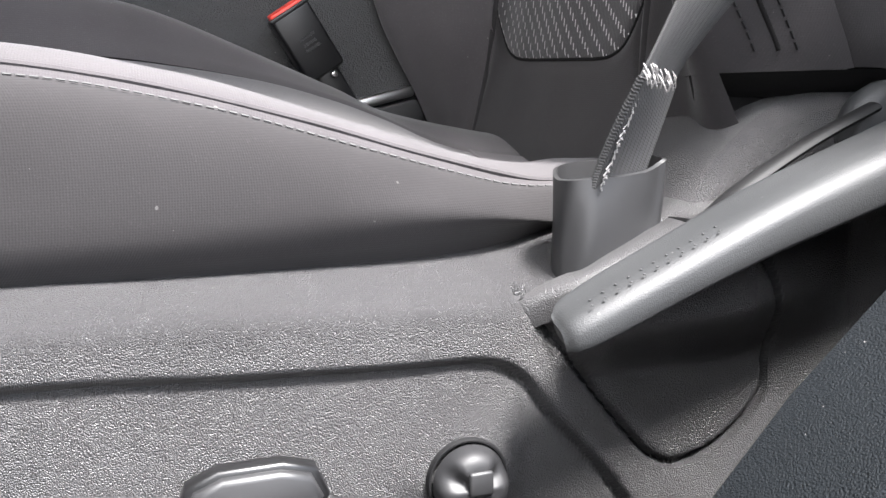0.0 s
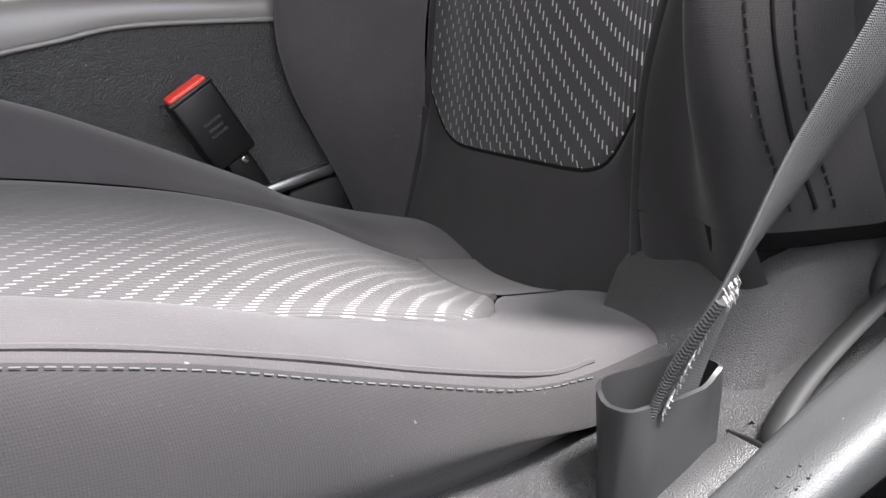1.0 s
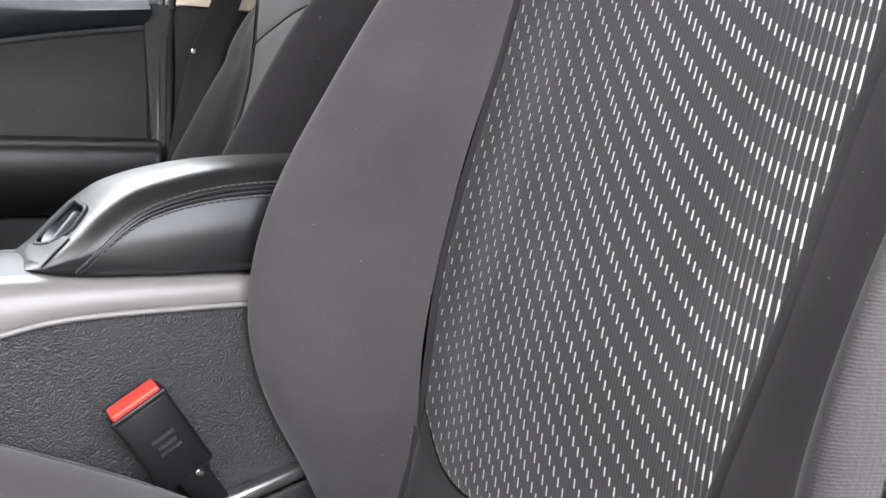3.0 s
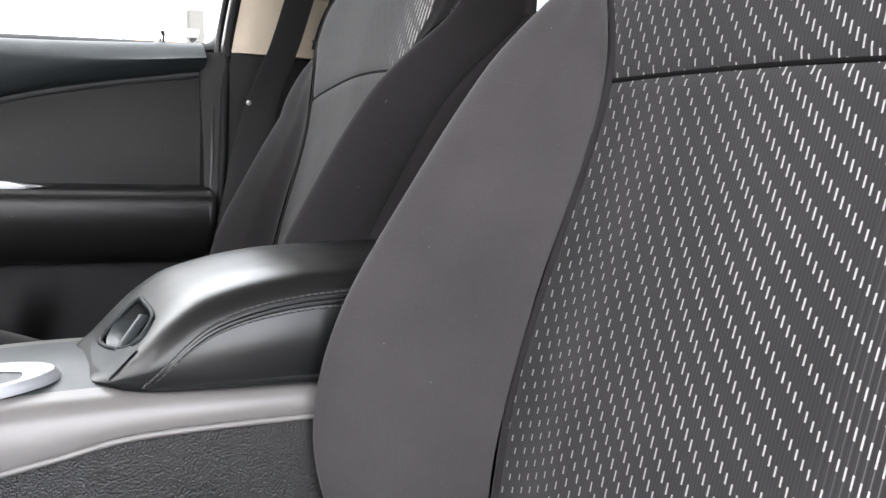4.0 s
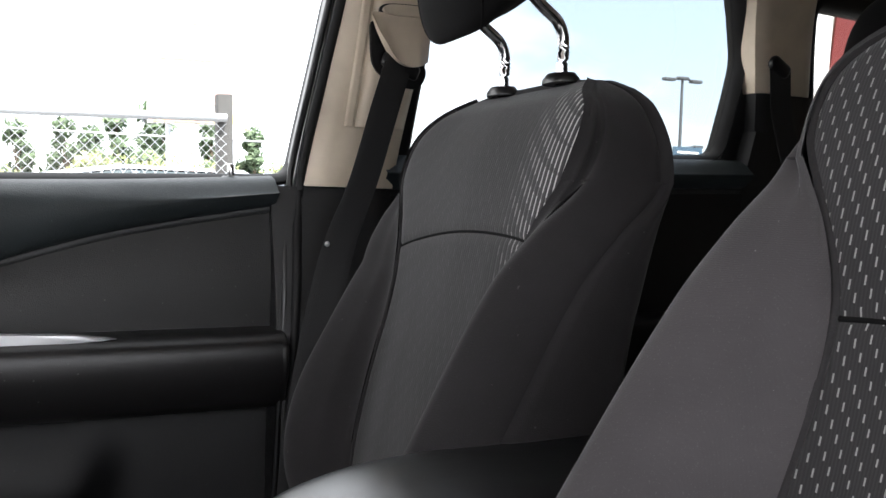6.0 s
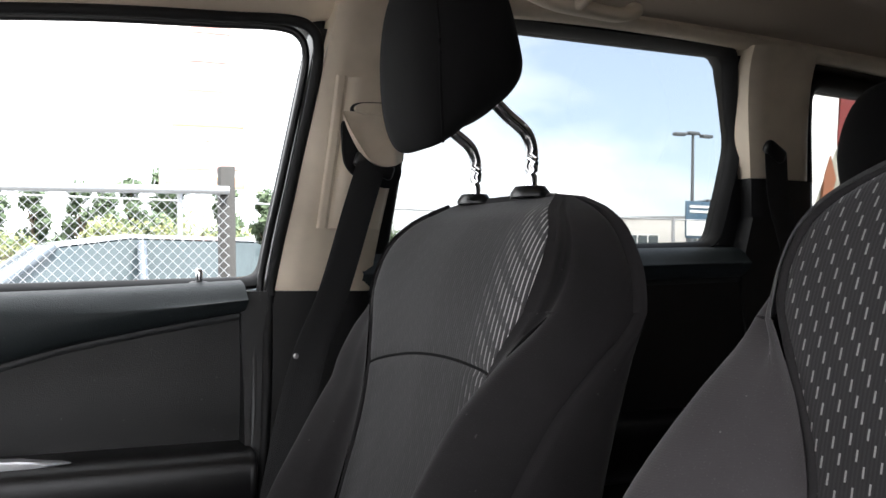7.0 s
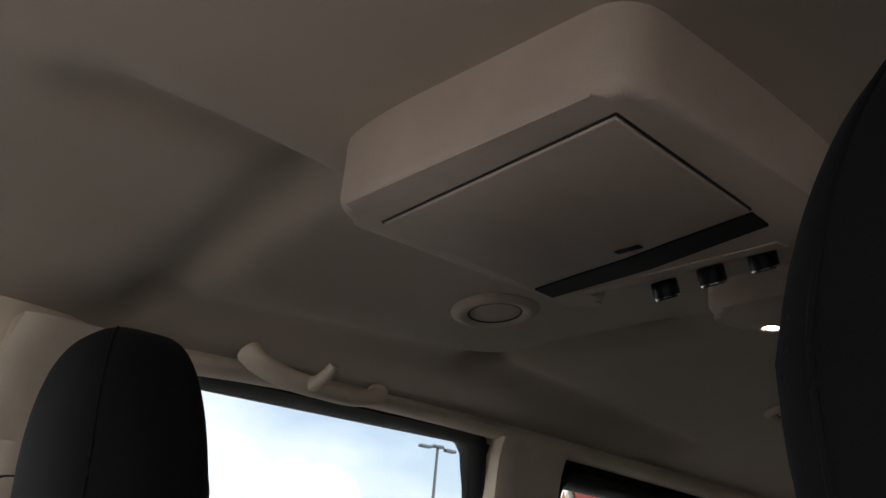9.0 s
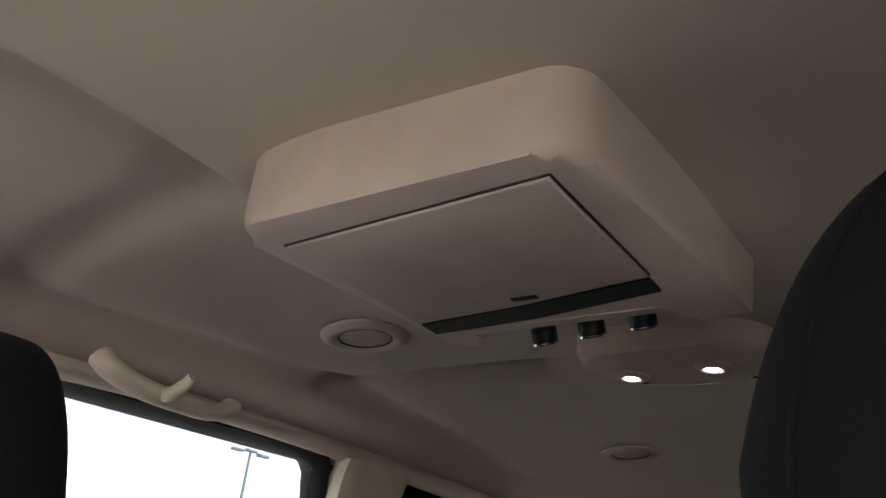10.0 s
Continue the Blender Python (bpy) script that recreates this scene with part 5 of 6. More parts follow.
def build_buckle():
    b = thing("belt_buckle", "black seat belt buckle with red button", "buckle")
    m = Matrix.Translation((0.178, 1.0335, 0.8585)) @ pose(0, 0, 0, 0, -32, 0) @ pose(0, 0, 0, 9)
    body = part("housing", moved(box((0.0385, 0.021, 0.064), (0, 0, -0.0335), 0.003, 3), m), BLACK, b)
    part("release_button", moved(box((0.0335, 0.0155, 0.006), (0, 0.0005, -0.0005), 0.0016, 3), m), RED, b, "red release button")
    part("rim", moved(box((0.0392, 0.003, 0.004), (0, -0.0092, -0.002), 0.001), m), BLACK, b)
    for k, w in ((-0.028, 0.016), (-0.034, 0.013), (-0.039, 0.015)):
        part("embossed_mark", moved(box((w, 0.0008, 0.0024), (0.001, -0.0106, k), 0.0003), m), GRAIN, b)
    part("stalk", moved(box((0.022, 0.006, 0.07), (0.002, 0.002, -0.093), 0.002), m), BLACK, b)
    part("rivet", moved(disc(0.0035, 0.003, 16, 0.001, m=pose(0.006, -0.002, -0.071, 90)), m), CHROME, b)
    r = thing("seat_rail", "bright metal seat bracket beside the cushion", "seat rail")
    part("bar", moved(box((0.075, 0.014, 0.010), (0, 0, 0), 0.003), pose(0.262, 1.055, 0.778, 0, -12, 6)), STEEL, r)
    part("bracket", moved(box((0.05, 0.012, 0.04), (0, 0, 0), 0.003), pose(0.285, 1.058, 0.755, 0, -12, 6)), GRAIN_DARK, r)


build_buckle()


def build_sill():
    out = [(0.165, 0.585), (0.205, 0.632), (0.245, 0.674), (0.285, 0.708), (0.335, 0.745), (0.40, 0.80), (0.62, 1.0), (0.62, 0.40), (0.12, 0.40), (0.13, 0.53)]
    p = thing("door_sill", "black grained trim at the foot of the door pillar", "trim", kind="structure")
    part("sill_trim", prism(out, 0.400, 0.450, "y", 0.012, 4), SILL, p)
    seal = [(0.20, 0.398, 0.580), (0.245, 0.398, 0.628), (0.29, 0.398, 0.665), (0.36, 0.398, 0.718), (0.46, 0.398, 0.80)]
    part("seal", tube(seal, 0.012, 10, 24), RUBBER, p)


build_sill()


# ---- centre console ----
def build_console():
    c = thing("centre_console", "dark centre console with painted upper band", "console")
    edge = [(-0.45, 0.85), (-0.2, 0.895), (-0.05, 0.915), (0.05, 0.928), (0.13, 0.932), (0.30, 0.931), (0.62, 0.929)]
    mid = 1.165

    depth = [(-0.1, 0.05), (0.08, 0.034), (0.14, 0.024), (0.21, 0.0215), (0.4, 0.020)]

    def side(s):
        y0 = mid + s * 0.100

        def wall(u, v):
            x = -0.45 + 1.07 * u
            zt = spline(edge, x) - spline(depth, x)
            z = FLOOR + (zt - FLOOR) * v
            return Vector((x, y0 + s * 0.012 * (1 - v), z))
        part("side_wall", grid(wall, 40, 14), CONSOLE_SIDE, c, "dark pebbled console side")

        def band(u, v):
            x = -0.45 + 1.07 * u
            zt, dp = spline(edge, x), spline(depth, x)
            pts = [(y0 - s * 0.030, zt + 0.0015), (y0 - s * 0.012, zt), (y0 - s * 0.002, zt - 0.2 * dp), (y0 + s * 0.002, zt - 0.6 * dp), (y0, zt - dp), (y0 - s * 0.004, zt - dp - 0.0015)]
            p = curve_at([(y, z, 0) for y, z in pts], v * 5)
            return Vector((x, p.x, p.y))
        part("band", grid(band, 60, 15), PEARL, c, "satin grey painted band")
        part("band_edge", tube([(x, y0 + s * 0.0015, spline(edge, x) - spline(depth, x) - 0.001) for x in (-0.45, -0.2, -0.05, 0.05, 0.1, 0.14, 0.2, 0.3, 0.6)], 0.0022, 8, 50), PEARL, c)
    side(-1)
    side(1)

    def deck(u, v):
        x = -0.45 + 1.07 * u
        y = mid - 0.073 + 0.146 * v
        return Vector((x, y, spline(edge, x) + 0.0012 + 0.004 * math.sin(math.pi * v)))
    part("deck", grid(deck, 50, 14), DECK, c, "blue-grey console top")
    # bright cup recess and shifter surround
    m = Matrix.Translation((0.018, 1.125, 0.9275)) @ pose(0, 0, 0, 0, -5, 0) @ Matrix.Diagonal((1.85, 0.86, 1, 1))
    part("bezel", ring(0.0425, 0.048, 0.007, 56, m=m), SILVER, c, "bright silver oval surround")
    dish = [[Vector((r * math.cos(a), r * math.sin(a), z)) for a in (2 * math.pi * k / 48 for k in range(48))] for r, z in ((0.0430, 0.006), (0.041, 0.002), (0.034, 0.0012), (0.001, 0.0012))]
    part("dish", moved(loft(dish, False), m), SILVER, c)
    m2 = Matrix.Translation((-0.030, 1.105, 0.9285)) @ pose(0, 0, 0, 0, -5, 0)
    part("gate", moved(box((0.052, 0.012, 0.006), (0, 0, 0.004), 0.002), m2), BLACK, c)
    part("shift_button", moved(box((0.026, 0.008, 0.008), (-0.004, 0, 0.006), 0.002), m2), CHROME, c)
    return c


build_console()


def build_armrest():
    """Leather-covered lid with a sloped nose, a vent in the nose and twin seams along the sides."""
    a = thing("armrest", "black leather console armrest with sewn seams", "armrest")
    mid = 1.162
    topz = [(0.124, 0.936), (0.136, 0.944), (0.150, 0.958), (0.168, 0.976), (0.192, 0.992), (0.245, 1.006), (0.30, 1.011), (0.40, 1.014), (0.50, 1.013)]
    botz = [(0.124, 0.934), (0.14, 0.9335), (0.5, 0.932)]
    half = [(0.124, 0.056), (0.132, 0.070), (0.146, 0.084), (0.170, 0.092), (0.25, 0.097), (0.5, 0.098)]

    def ring_at(x):
        zt, zb, h = spline(topz, x), spline(botz, x), spline(half, x)
        hh = zt - zb
        pts = [(0, zt), (h * 0.45, zt - 0.0005), (h * 0.74, zt - hh * 0.05), (h * 0.88, zt - hh * 0.16), (h * 0.955, zt - hh * 0.32), (h, zt - hh * 0.55), (h * 0.995, zt - hh * 0.75), (h * 0.965, zb + hh * 0.06), (h * 0.93, zb), (0, zb)]
        right = [curve_at([(y, z, 0) for y, z in pts], 9 * k / 36) for k in range(37)]
        out = [Vector((x, mid + p.x, p.y)) for p in right] + [Vector((x, mid - p.x, p.y)) for p in right[-2:0:-1]]
        return out
    xs = [0.124 + 0.38 * (k / 44) ** 1.5 for k in range(45)]
    mouth = [(0.1655, 1.186), (0.1660, 1.165), (0.1660, 1.140), (0.1645, 1.120), (0.1600, 1.110), (0.1535, 1.105), (0.1470, 1.112), (0.1420, 1.130), (0.1385, 1.152), (0.1365, 1.174), (0.1400, 1.184), (0.1530, 1.190)]
    rim = [tuple(q.xy) for q in sampled([(x, y, 0) for x, y in mouth], 60, True)]

    def in_mouth(x, y):
        inside = False
        for (xa, ya), (xb, yb) in zip(rim, rim[1:] + rim[:1]):
            if (ya > y) != (yb > y) and x < (xb - xa) * (y - ya) / (yb - ya) + xa:
                inside = not inside
        return inside

    def on_pad(x, y):
        zt, hh = spline(topz, x), spline(topz, x) - spline(botz, x)
        return Vector((x, y, zt - hh * spline([(0.0, 0.0), (0.45, 0.002), (0.74, 0.05), (0.88, 0.16), (0.955, 0.32), (1.0, 0.55)], abs(y - mid) / spline(half, x))))
    pad = loft([ring_at(x) for x in xs])
    bmesh.ops.delete(pad, geom=[f for f in pad.faces if in_mouth(*f.calc_center_median().xy) and f.calc_center_median().z > 0.94], context="FACES")
    part("pad", pad, LEATHER, a)
    inward = Vector((0.72, 0, -0.69))
    edge = [on_pad(x, y) for x, y in rim]
    c = sum(edge, Vector()) / len(edge)
    well = [[c + (p - c) * k + inward * d for p in edge] for k, d in ((1.04, 0.0005), (0.98, 0.006), (0.90, 0.022), (0.02, 0.022))]
    vent = part("vent_well", loft(well, False), RUBBER, a, "dark vent mouth in the armrest's nose")
    part("vent_bezel", tube([tuple(p - inward * 0.0003) for p in edge[::3]], 0.0017, 8, 60, closed=True), DOOR_PAD, vent)

    def shelf(u, v):
        y = 1.108 + 0.084 * u
        x = 0.1385 + 0.012 * (abs(y - 1.150) / 0.042) ** 2.4
        p = on_pad(x, y)
        return p + Vector((0.022 * v, 0, 0.0015 * v + 0.0005))
    part("vent_shelf", grid(shelf, 20, 6), DECK, vent, "blue-grey shelf inside the vent")
    plate = []
    for k in range(13):
        y = 1.092 + 0.092 * k / 12
        xa, xb = 0.1285 + 0.004 * abs(2 * k / 12 - 1) ** 2, 0.1375 + spline([(1.09, 0.013), (1.105, 0.0115), (1.13, 0.0030), (1.17, -0.0020), (1.185, -0.0020)], y)
        plate.append([on_pad(xa + (xb - xa) * i / 6, y) - inward * 0.0012 for i in range(7)])
    part("nose_plate", loft(plate, False, closed=False), DECK, vent, "smooth blue-grey nose below the vent")
    p0, p1 = on_pad(0.161, 1.146) + inward * 0.002, on_pad(0.142, 1.124) + inward * 0.001
    part("louvre", tube([tuple(p0), tuple(p0.lerp(p1, 0.5)), tuple(p1)], 0.0042, 8, 8, squash=0.6), DECK, vent)

    def seam(s, lift, frac, x0=0.153):
        pts = []
        for k in range(16):
            x = x0 + (0.47 - x0) * (k / 15) ** 1.6
            zt, zb, h = spline(topz, x), spline(botz, x), spline(half, x)
            f = frac + 0.55 * math.exp(-(x - x0) / 0.02) * 1.2
            f = min(f, 0.93)
            hh = zt - zb
            y = spline([(0.0, 0.5), (0.05, 0.74), (0.16, 0.88), (0.32, 0.955), (0.55, 1.0), (0.75, 0.995), (0.94, 0.965)], f) * h
            pts.append(Vector((x, mid + s * (y + lift), zt - hh * f + lift * 0.6)))
        return pts
    for s in (-1, 1):
        part("seam_welt", tube(seam(s, 0.0002, 0.255), 0.0014, 6, 60), LEATHER, a)
        part("seam_welt", tube(seam(s, 0.0002, 0.295), 0.0014, 6, 60), LEATHER, a)
        stitches(a, seam(s, 0.0014, 0.215), 0.0050, 0.0007, THREAD_DARK)
        stitches(a, seam(s, 0.0012, 0.335), 0.0050, 0.0007, THREAD_DARK)


build_armrest()


# ---- overhead ----
def build_overhead():
    o = thing("overhead_console", "beige overhead media console on the roof lining", "console")
    zt = 1.664
    # body: rounded block, notched at the rear between two arms
    outl = []
    for cx, cy, r, a0, sw in ((0.511, 1.046, 0.024, 180, 90), (0.730, 1.030, 0.008, 270, 90), (0.728, 1.060, 0.008, 0, 90), (0.708, 1.074, 0.006, 270, -90), (0.708, 1.226, 0.006, 180, -90), (0.728, 1.240, 0.008, 270, 90), (0.726, 1.254, 0.010, 0, 90), (0.511, 1.242, 0.024, 90, 90)):
        for j in range(6):
            an = radians(a0 + sw * j / 5)
            outl.append((cx + r * math.cos(an), cy + r * math.sin(an)))
    part("body", prism(outl, zt - 0.044, zt + 0.03, "z", 0.010, 4), BEIGE_CONSOLE, o)
    zl = zt - 0.0445
    lid = [(0.508, 1.047), (0.520, 1.245), (0.671, 1.254), (0.661, 1.16), (0.645, 1.057)]
    part("lid", prism(lid, zl - 0.0022, zl + 0.001, "z", 0.0016), BEIGE_CONSOLE, o, "flat beige screen lid with thin edge")
    edge = bmesh.new()
    loop = [Vector((x, y, zl)) for x, y in lid]
    for a, b in zip(loop, loop[1:] + loop[:1]):
        tube([a + (a - Vector((0.59, 1.155, zl))) * 0.009, b + (b - Vector((0.59, 1.155, zl))) * 0.009], 0.0008, 5, 2, bm=edge, smooth=False)
    part("lid_gap", edge, GRAIN_DARK, o)
    strip = [(0.650, 1.058), (0.665, 1.16), (0.676, 1.256), (0.698, 1.258), (0.691, 1.16), (0.672, 1.060)]
    part("dark_strip", prism(strip, zl - 0.0010, zl + 0.004, "z"), RUBBER, o, "glossy black strip behind the lid")
    part("lid_catch", prism([(0.646, 1.137), (0.646, 1.157), (0.651, 1.157), (0.651, 1.137)], zl - 0.0034, zl - 0.0018, "z", 0.0006), RUBBER, o)
    back = [[Vector((x, y, z)) for x, z in ((0.700, zl - 0.0004), (0.710, zl - 0.0002), (0.735, zl + 0.012), (0.775, zl + 0.028), (0.790, zl + 0.040), (0.790, zl + 0.075), (0.700, zl + 0.075))] for y in (1.070, 1.230)]
    part("rear_panel", loft(back), BEIGE_CONSOLE, o, "slanted beige knob panel")
    for y, x in ((1.208, 0.772), (1.162, 0.766), (1.116, 0.760)):
        m = Matrix.Translation((x, y, zl + 0.024)) @ pose(0, 0, 0, 0, 152, 0)
        jack = part("jack_knob", disc(0.0105, 0.014, 24, 0.002, m=m), BLACK, o, "glossy black knob")
        part("knob_rim", ring(0.0088, 0.0108, 0.002, 24, m=m @ Matrix.Translation((0, 0, 0.0125))), CHROME, jack)
    for child in o.children_recursive:
        for v in child.data.vertices:
            v.co.z += 0.03 * (MID - v.co.y)
    # reading lamp behind it
    lamp = thing("reading_lamp", "beige roof lamp unit with two lit spots", "lamp")
    outl = [(0.868, 1.085), (0.868, 1.16), (0.880, 1.232), (0.915, 1.248), (0.965, 1.225), (0.980, 1.16), (0.965, 1.085), (0.915, 1.065)]
    out2 = [tuple(p.xy) for p in sampled([(x, y, 0) for x, y in outl], 40, True)]
    part("lamp_body", prism(out2, 1.648, 1.695, "z", 0.012, 4), BEIGE_CONSOLE, lamp)
    for y, x in ((1.210, 0.941), (1.124, 0.924)):
        spot = part("spot", ring(0.007, 0.017, 0.005, 28, m=Matrix.Translation((x, y, 1.6485)) @ pose(0, 0, 0, 180)), BEIGE_CONSOLE, lamp)
        part("bulb", disc(0.0048, 0.003, 20, 0.001, m=Matrix.Translation((x, y, 1.6465)) @ pose(0, 0, 0, 180)), LAMP, spot, "lit white bulb")
    part("lens_edge", tube([(0.975, 1.215, 1.651), (0.981, 1.16, 1.650), (0.972, 1.10, 1.651)], 0.0026, 6, 16), CHROME, lamp)


nl = Nodes("lit_bulb")
LAMP = nl.set(Base_Color=(1, 1, 1), Emission_Color=(1.0, 0.98, 0.95), Emission_Strength=6.0)
build_overhead()


def build_speaker(x, y, r, name, label):
    s = thing(name, label, "air vent", "roof vents")
    m = Matrix.Translation((x, y, roof_z(x, y) - 0.0005)) @ pose(0, 0, 0, 180 - 7) @ Matrix.Diagonal((1, 1.12, 1, 1))
    part("flange", ring(r * 0.62, r, 0.007, 44, m=m), BEIGE_CONSOLE, s)
    part("disc", moved(disc(r * 0.60, 0.004, 40, 0.0015), m), BEIGE_CONSOLE, s)
    part("inner_rim", ring(r * 0.57, r * 0.63, 0.0050, 44, m=m), GRAIN_DARK, s)


build_speaker(0.818, 1.448, 0.043, "roof_vent", "round beige roof vent with plain disc")
build_speaker(1.385, 1.425, 0.040, "roof_vent", "round beige roof vent near the rear")


def build_handle(x0, x1, y0, y1, z0, z1, hook, label):
    h = thing("grab_handle", label, "handle", "grab handles")
    n = 7
    pts = []
    for k in range(n):
        t = k / (n - 1)
        drop = 0.013 * (1 - abs(2 * t - 1) ** 3.0)
        x, y = x0 + (x1 - x0) * t, y0 + (y1 - y0) * t
        pts.append((x, y - 0.012 * math.sin(math.pi * t), z0 + (z1 - z0) * t + 0.006 - drop))
    lead, tail = Vector(pts[0]), Vector(pts[-1])
    pts = [lead + Vector((-0.007, 0.007, 0.009)), *pts, tail + Vector((0.006, 0.006, 0.008))]
    part("grip", tube(pts, lambda t: 0.0122 + 0.0045 * (1 - t) ** 2, 14, 52, squash=0.78), BEIGE, h)
    if hook:
        x, y, z = x0 + (x1 - x0) * 0.34, y0 + (y1 - y0) * 0.34 - 0.012, z0 + (z1 - z0) * 0.34
        part("coat_hook", tube([(x, y + 0.006, z - 0.004), (x + 0.004, y - 0.014, z - 0.006), (x + 0.008, y - 0.030, z + 0.004), (x + 0.009, y - 0.038, z + 0.012)], lambda t: 0.009 - 0.003 * t, 10, 14), BEIGE, h)


build_handle(0.652, 0.822, 1.622, 1.640, 1.589, 1.587, True, "folded beige roof grab handle with coat hook")
build_handle(0.152, 0.283, 1.664, 1.674, 1.560, 1.576, False, "folded beige roof grab handle over the front door")


# ---- passenger's belt ----
def build_passenger_belt():
    b = thing("seat_belt", "black seat belt hanging from the pillar ring", "seat belt", "seat belts")
    path = [(0.494, 1.744, 1.388), (0.474, 1.738, 1.330), (0.440, 1.728, 1.225), (0.405, 1.722, 1.135), (0.372, 1.712, 1.0), (0.352, 1.705, 0.88), (0.340, 1.70, 0.74)]
    dirs = [(1, 0.1, 0.25)] * 3 + [(0.95, -0.2, 0.2), (0.85, -0.5, 0.15), (0.8, -0.6, 0.1), (0.8, -0.6, 0.1)]
    part("webbing", ribbon(path, [0.024] * 7, dirs, 0.002, 50), WEB_DARK, b)
    part("belt_ring", moved(box((0.056, 0.012, 0.020), (0, 0, 0), 0.005, 3), pose(0.496, 1.748, 1.378, 0, 20, 0)), BLACK, b)
    part("stop_button", disc(0.0035, 0.003, 16, 0.001, m=Matrix.Translation((0.385, 1.712, 1.140)) @ pose(0, 0, 0, 90)), STEEL, b)
    t = thing("seat_belt", "black rear seat belt on the beige pillar", "seat belt", "seat belts")
    path = [(1.205, 1.762, 1.440), (1.225, 1.772, 1.36), (1.25, 1.76, 1.25), (1.28, 1.72, 1.0)]
    part("webbing", ribbon(path, [0.024] * 4, [(1, 0, 0.1)] * 4, 0.002, 30), WEB_DARK, t)
    part("belt_ring", moved(box((0.045, 0.018, 0.024), (0, 0, 0), 0.008, 3), pose(1.203, 1.762, 1.442, 0, 30, 0)), BLACK, t)


build_passenger_belt()


# ---- second row ----
def build_rear_seat(y, label):
    r = thing("rear_seat", label, "seat", "rear seats", at=(0, y, 0))
    rings = []
    for k in range(15):
        z = 0.62 + 0.66 * k / 14
        x = 1.06 + 0.10 * (k / 14)
        w = 0.225 * (1 - 0.35 * max(0, (k - 11) / 3) ** 2)
        d = 0.07 * (1 - 0.5 * max(0, (k - 12) / 2) ** 2)
        rings.append([Vector((x + d * math.copysign(abs(math.cos(a)) ** 0.5, math.cos(a)), w * math.copysign(abs(math.sin(a)) ** 0.5, math.sin(a)), z)) for a in (2 * math.pi * i / 32 for i in range(32))])
    part("backrest", loft(rings), CLOTH_SIDE, r)
    part("cushion", box((0.5, 0.46, 0.15), (0.86, 0, 0.66), 0.05, 4), CLOTH_SIDE, r)
    part("seat_base", box((0.42, 0.40, 0.24), (0.88, 0, 0.475), 0.02), GRAIN_DARK, r)
    head = headrest_mesh()
    part("headrest", moved(head, Matrix.Translation((0.70, 0, -0.055)) @ Matrix.Diagonal((1.0, 1.05, 1.0, 1))), CLOTH_SIDE, r, "black cloth headrest")
    for s in (-1, 1):
        part("headrest_post", tube([(1.16, s * 0.06, 1.27), (1.16, s * 0.06, 1.36)], 0.006, 10, 2, smooth=False), CHROME, r)
        part("post_guide", ring(0.007, 0.018, 0.012, 20, m=Matrix.Translation((1.16, s * 0.06, 1.275))), BLACK, r)


build_rear_seat(1.46, "dark cloth second-row seat with black headrest")
build_rear_seat(0.82, "dark cloth second-row seat behind the driver")


# ---- outside ----
GROUND = -0.12
EYE_X = 0.14


def build_ground():
    bm = bmesh.new()
    bmesh.ops.create_grid(bm, x_segments=8, y_segments=8, size=1500, matrix=Matrix.Translation((0, 0, GROUND)))
    tagged(part("ground", bm, m_ground("pale_asphalt", (0.17, 0.163, 0.155)), smooth=False), "pale sunlit asphalt car park", "ground", kind="structure")


build_ground()

GALV = m_smooth("galvanised_steel", (0.36, 0.37, 0.38), 0.5, 0.5)
WHITE_WALL = m_ground("white_render", (0.78, 0.76, 0.72), 0.3, 0.06)
GREY_WALL = m_ground("grey_green_wall", (0.36, 0.36, 0.31), 0.3, 0.1)
PANE_DARK = m_smooth("dark_window_glass", (0.07, 0.09, 0.095), 0.1)
LEAF = m_leaf("tree_leaves", (0.06, 0.09, 0.05), (0.12, 0.16, 0.09))
# bush leaves are paled to put the outdoor glare into their colour
LEAF_PALE = m_leaf("bush_leaves", (0.13, 0.17, 0.07), (0.28, 0.28, 0.13))
BARK = m_ground("bark", (0.12, 0.09, 0.06), 1.0, 0.3)
ORANGE = m_smooth("orange_print", (0.82, 0.43, 0.20), 0.5)
PINK = m_smooth("pale_red_print", (0.66, 0.36, 0.32), 0.5)
WHITE = m_smooth("white_print", (0.82, 0.82, 0.80), 0.5)
BLUE_SIGN = m_smooth("dark_blue_sign", (0.06, 0.11, 0.16), 0.4)
PAINTS = {n: m_smooth(n + "_car_paint", c, 0.22, 0.2) for n, c in (("silver", (0.42, 0.44, 0.46)), ("slate", (0.13, 0.15, 0.17)), ("white", (0.80, 0.80, 0.79)), ("red", (0.20, 0.035, 0.03)), ("grey", (0.22, 0.23, 0.25)))}
GREY_WALL_DARK = m_ground("dark_concrete", (0.05, 0.048, 0.045), 0.5, 0.25)
TYRE = m_smooth("tyre", (0.02, 0.02, 0.02), 0.8)


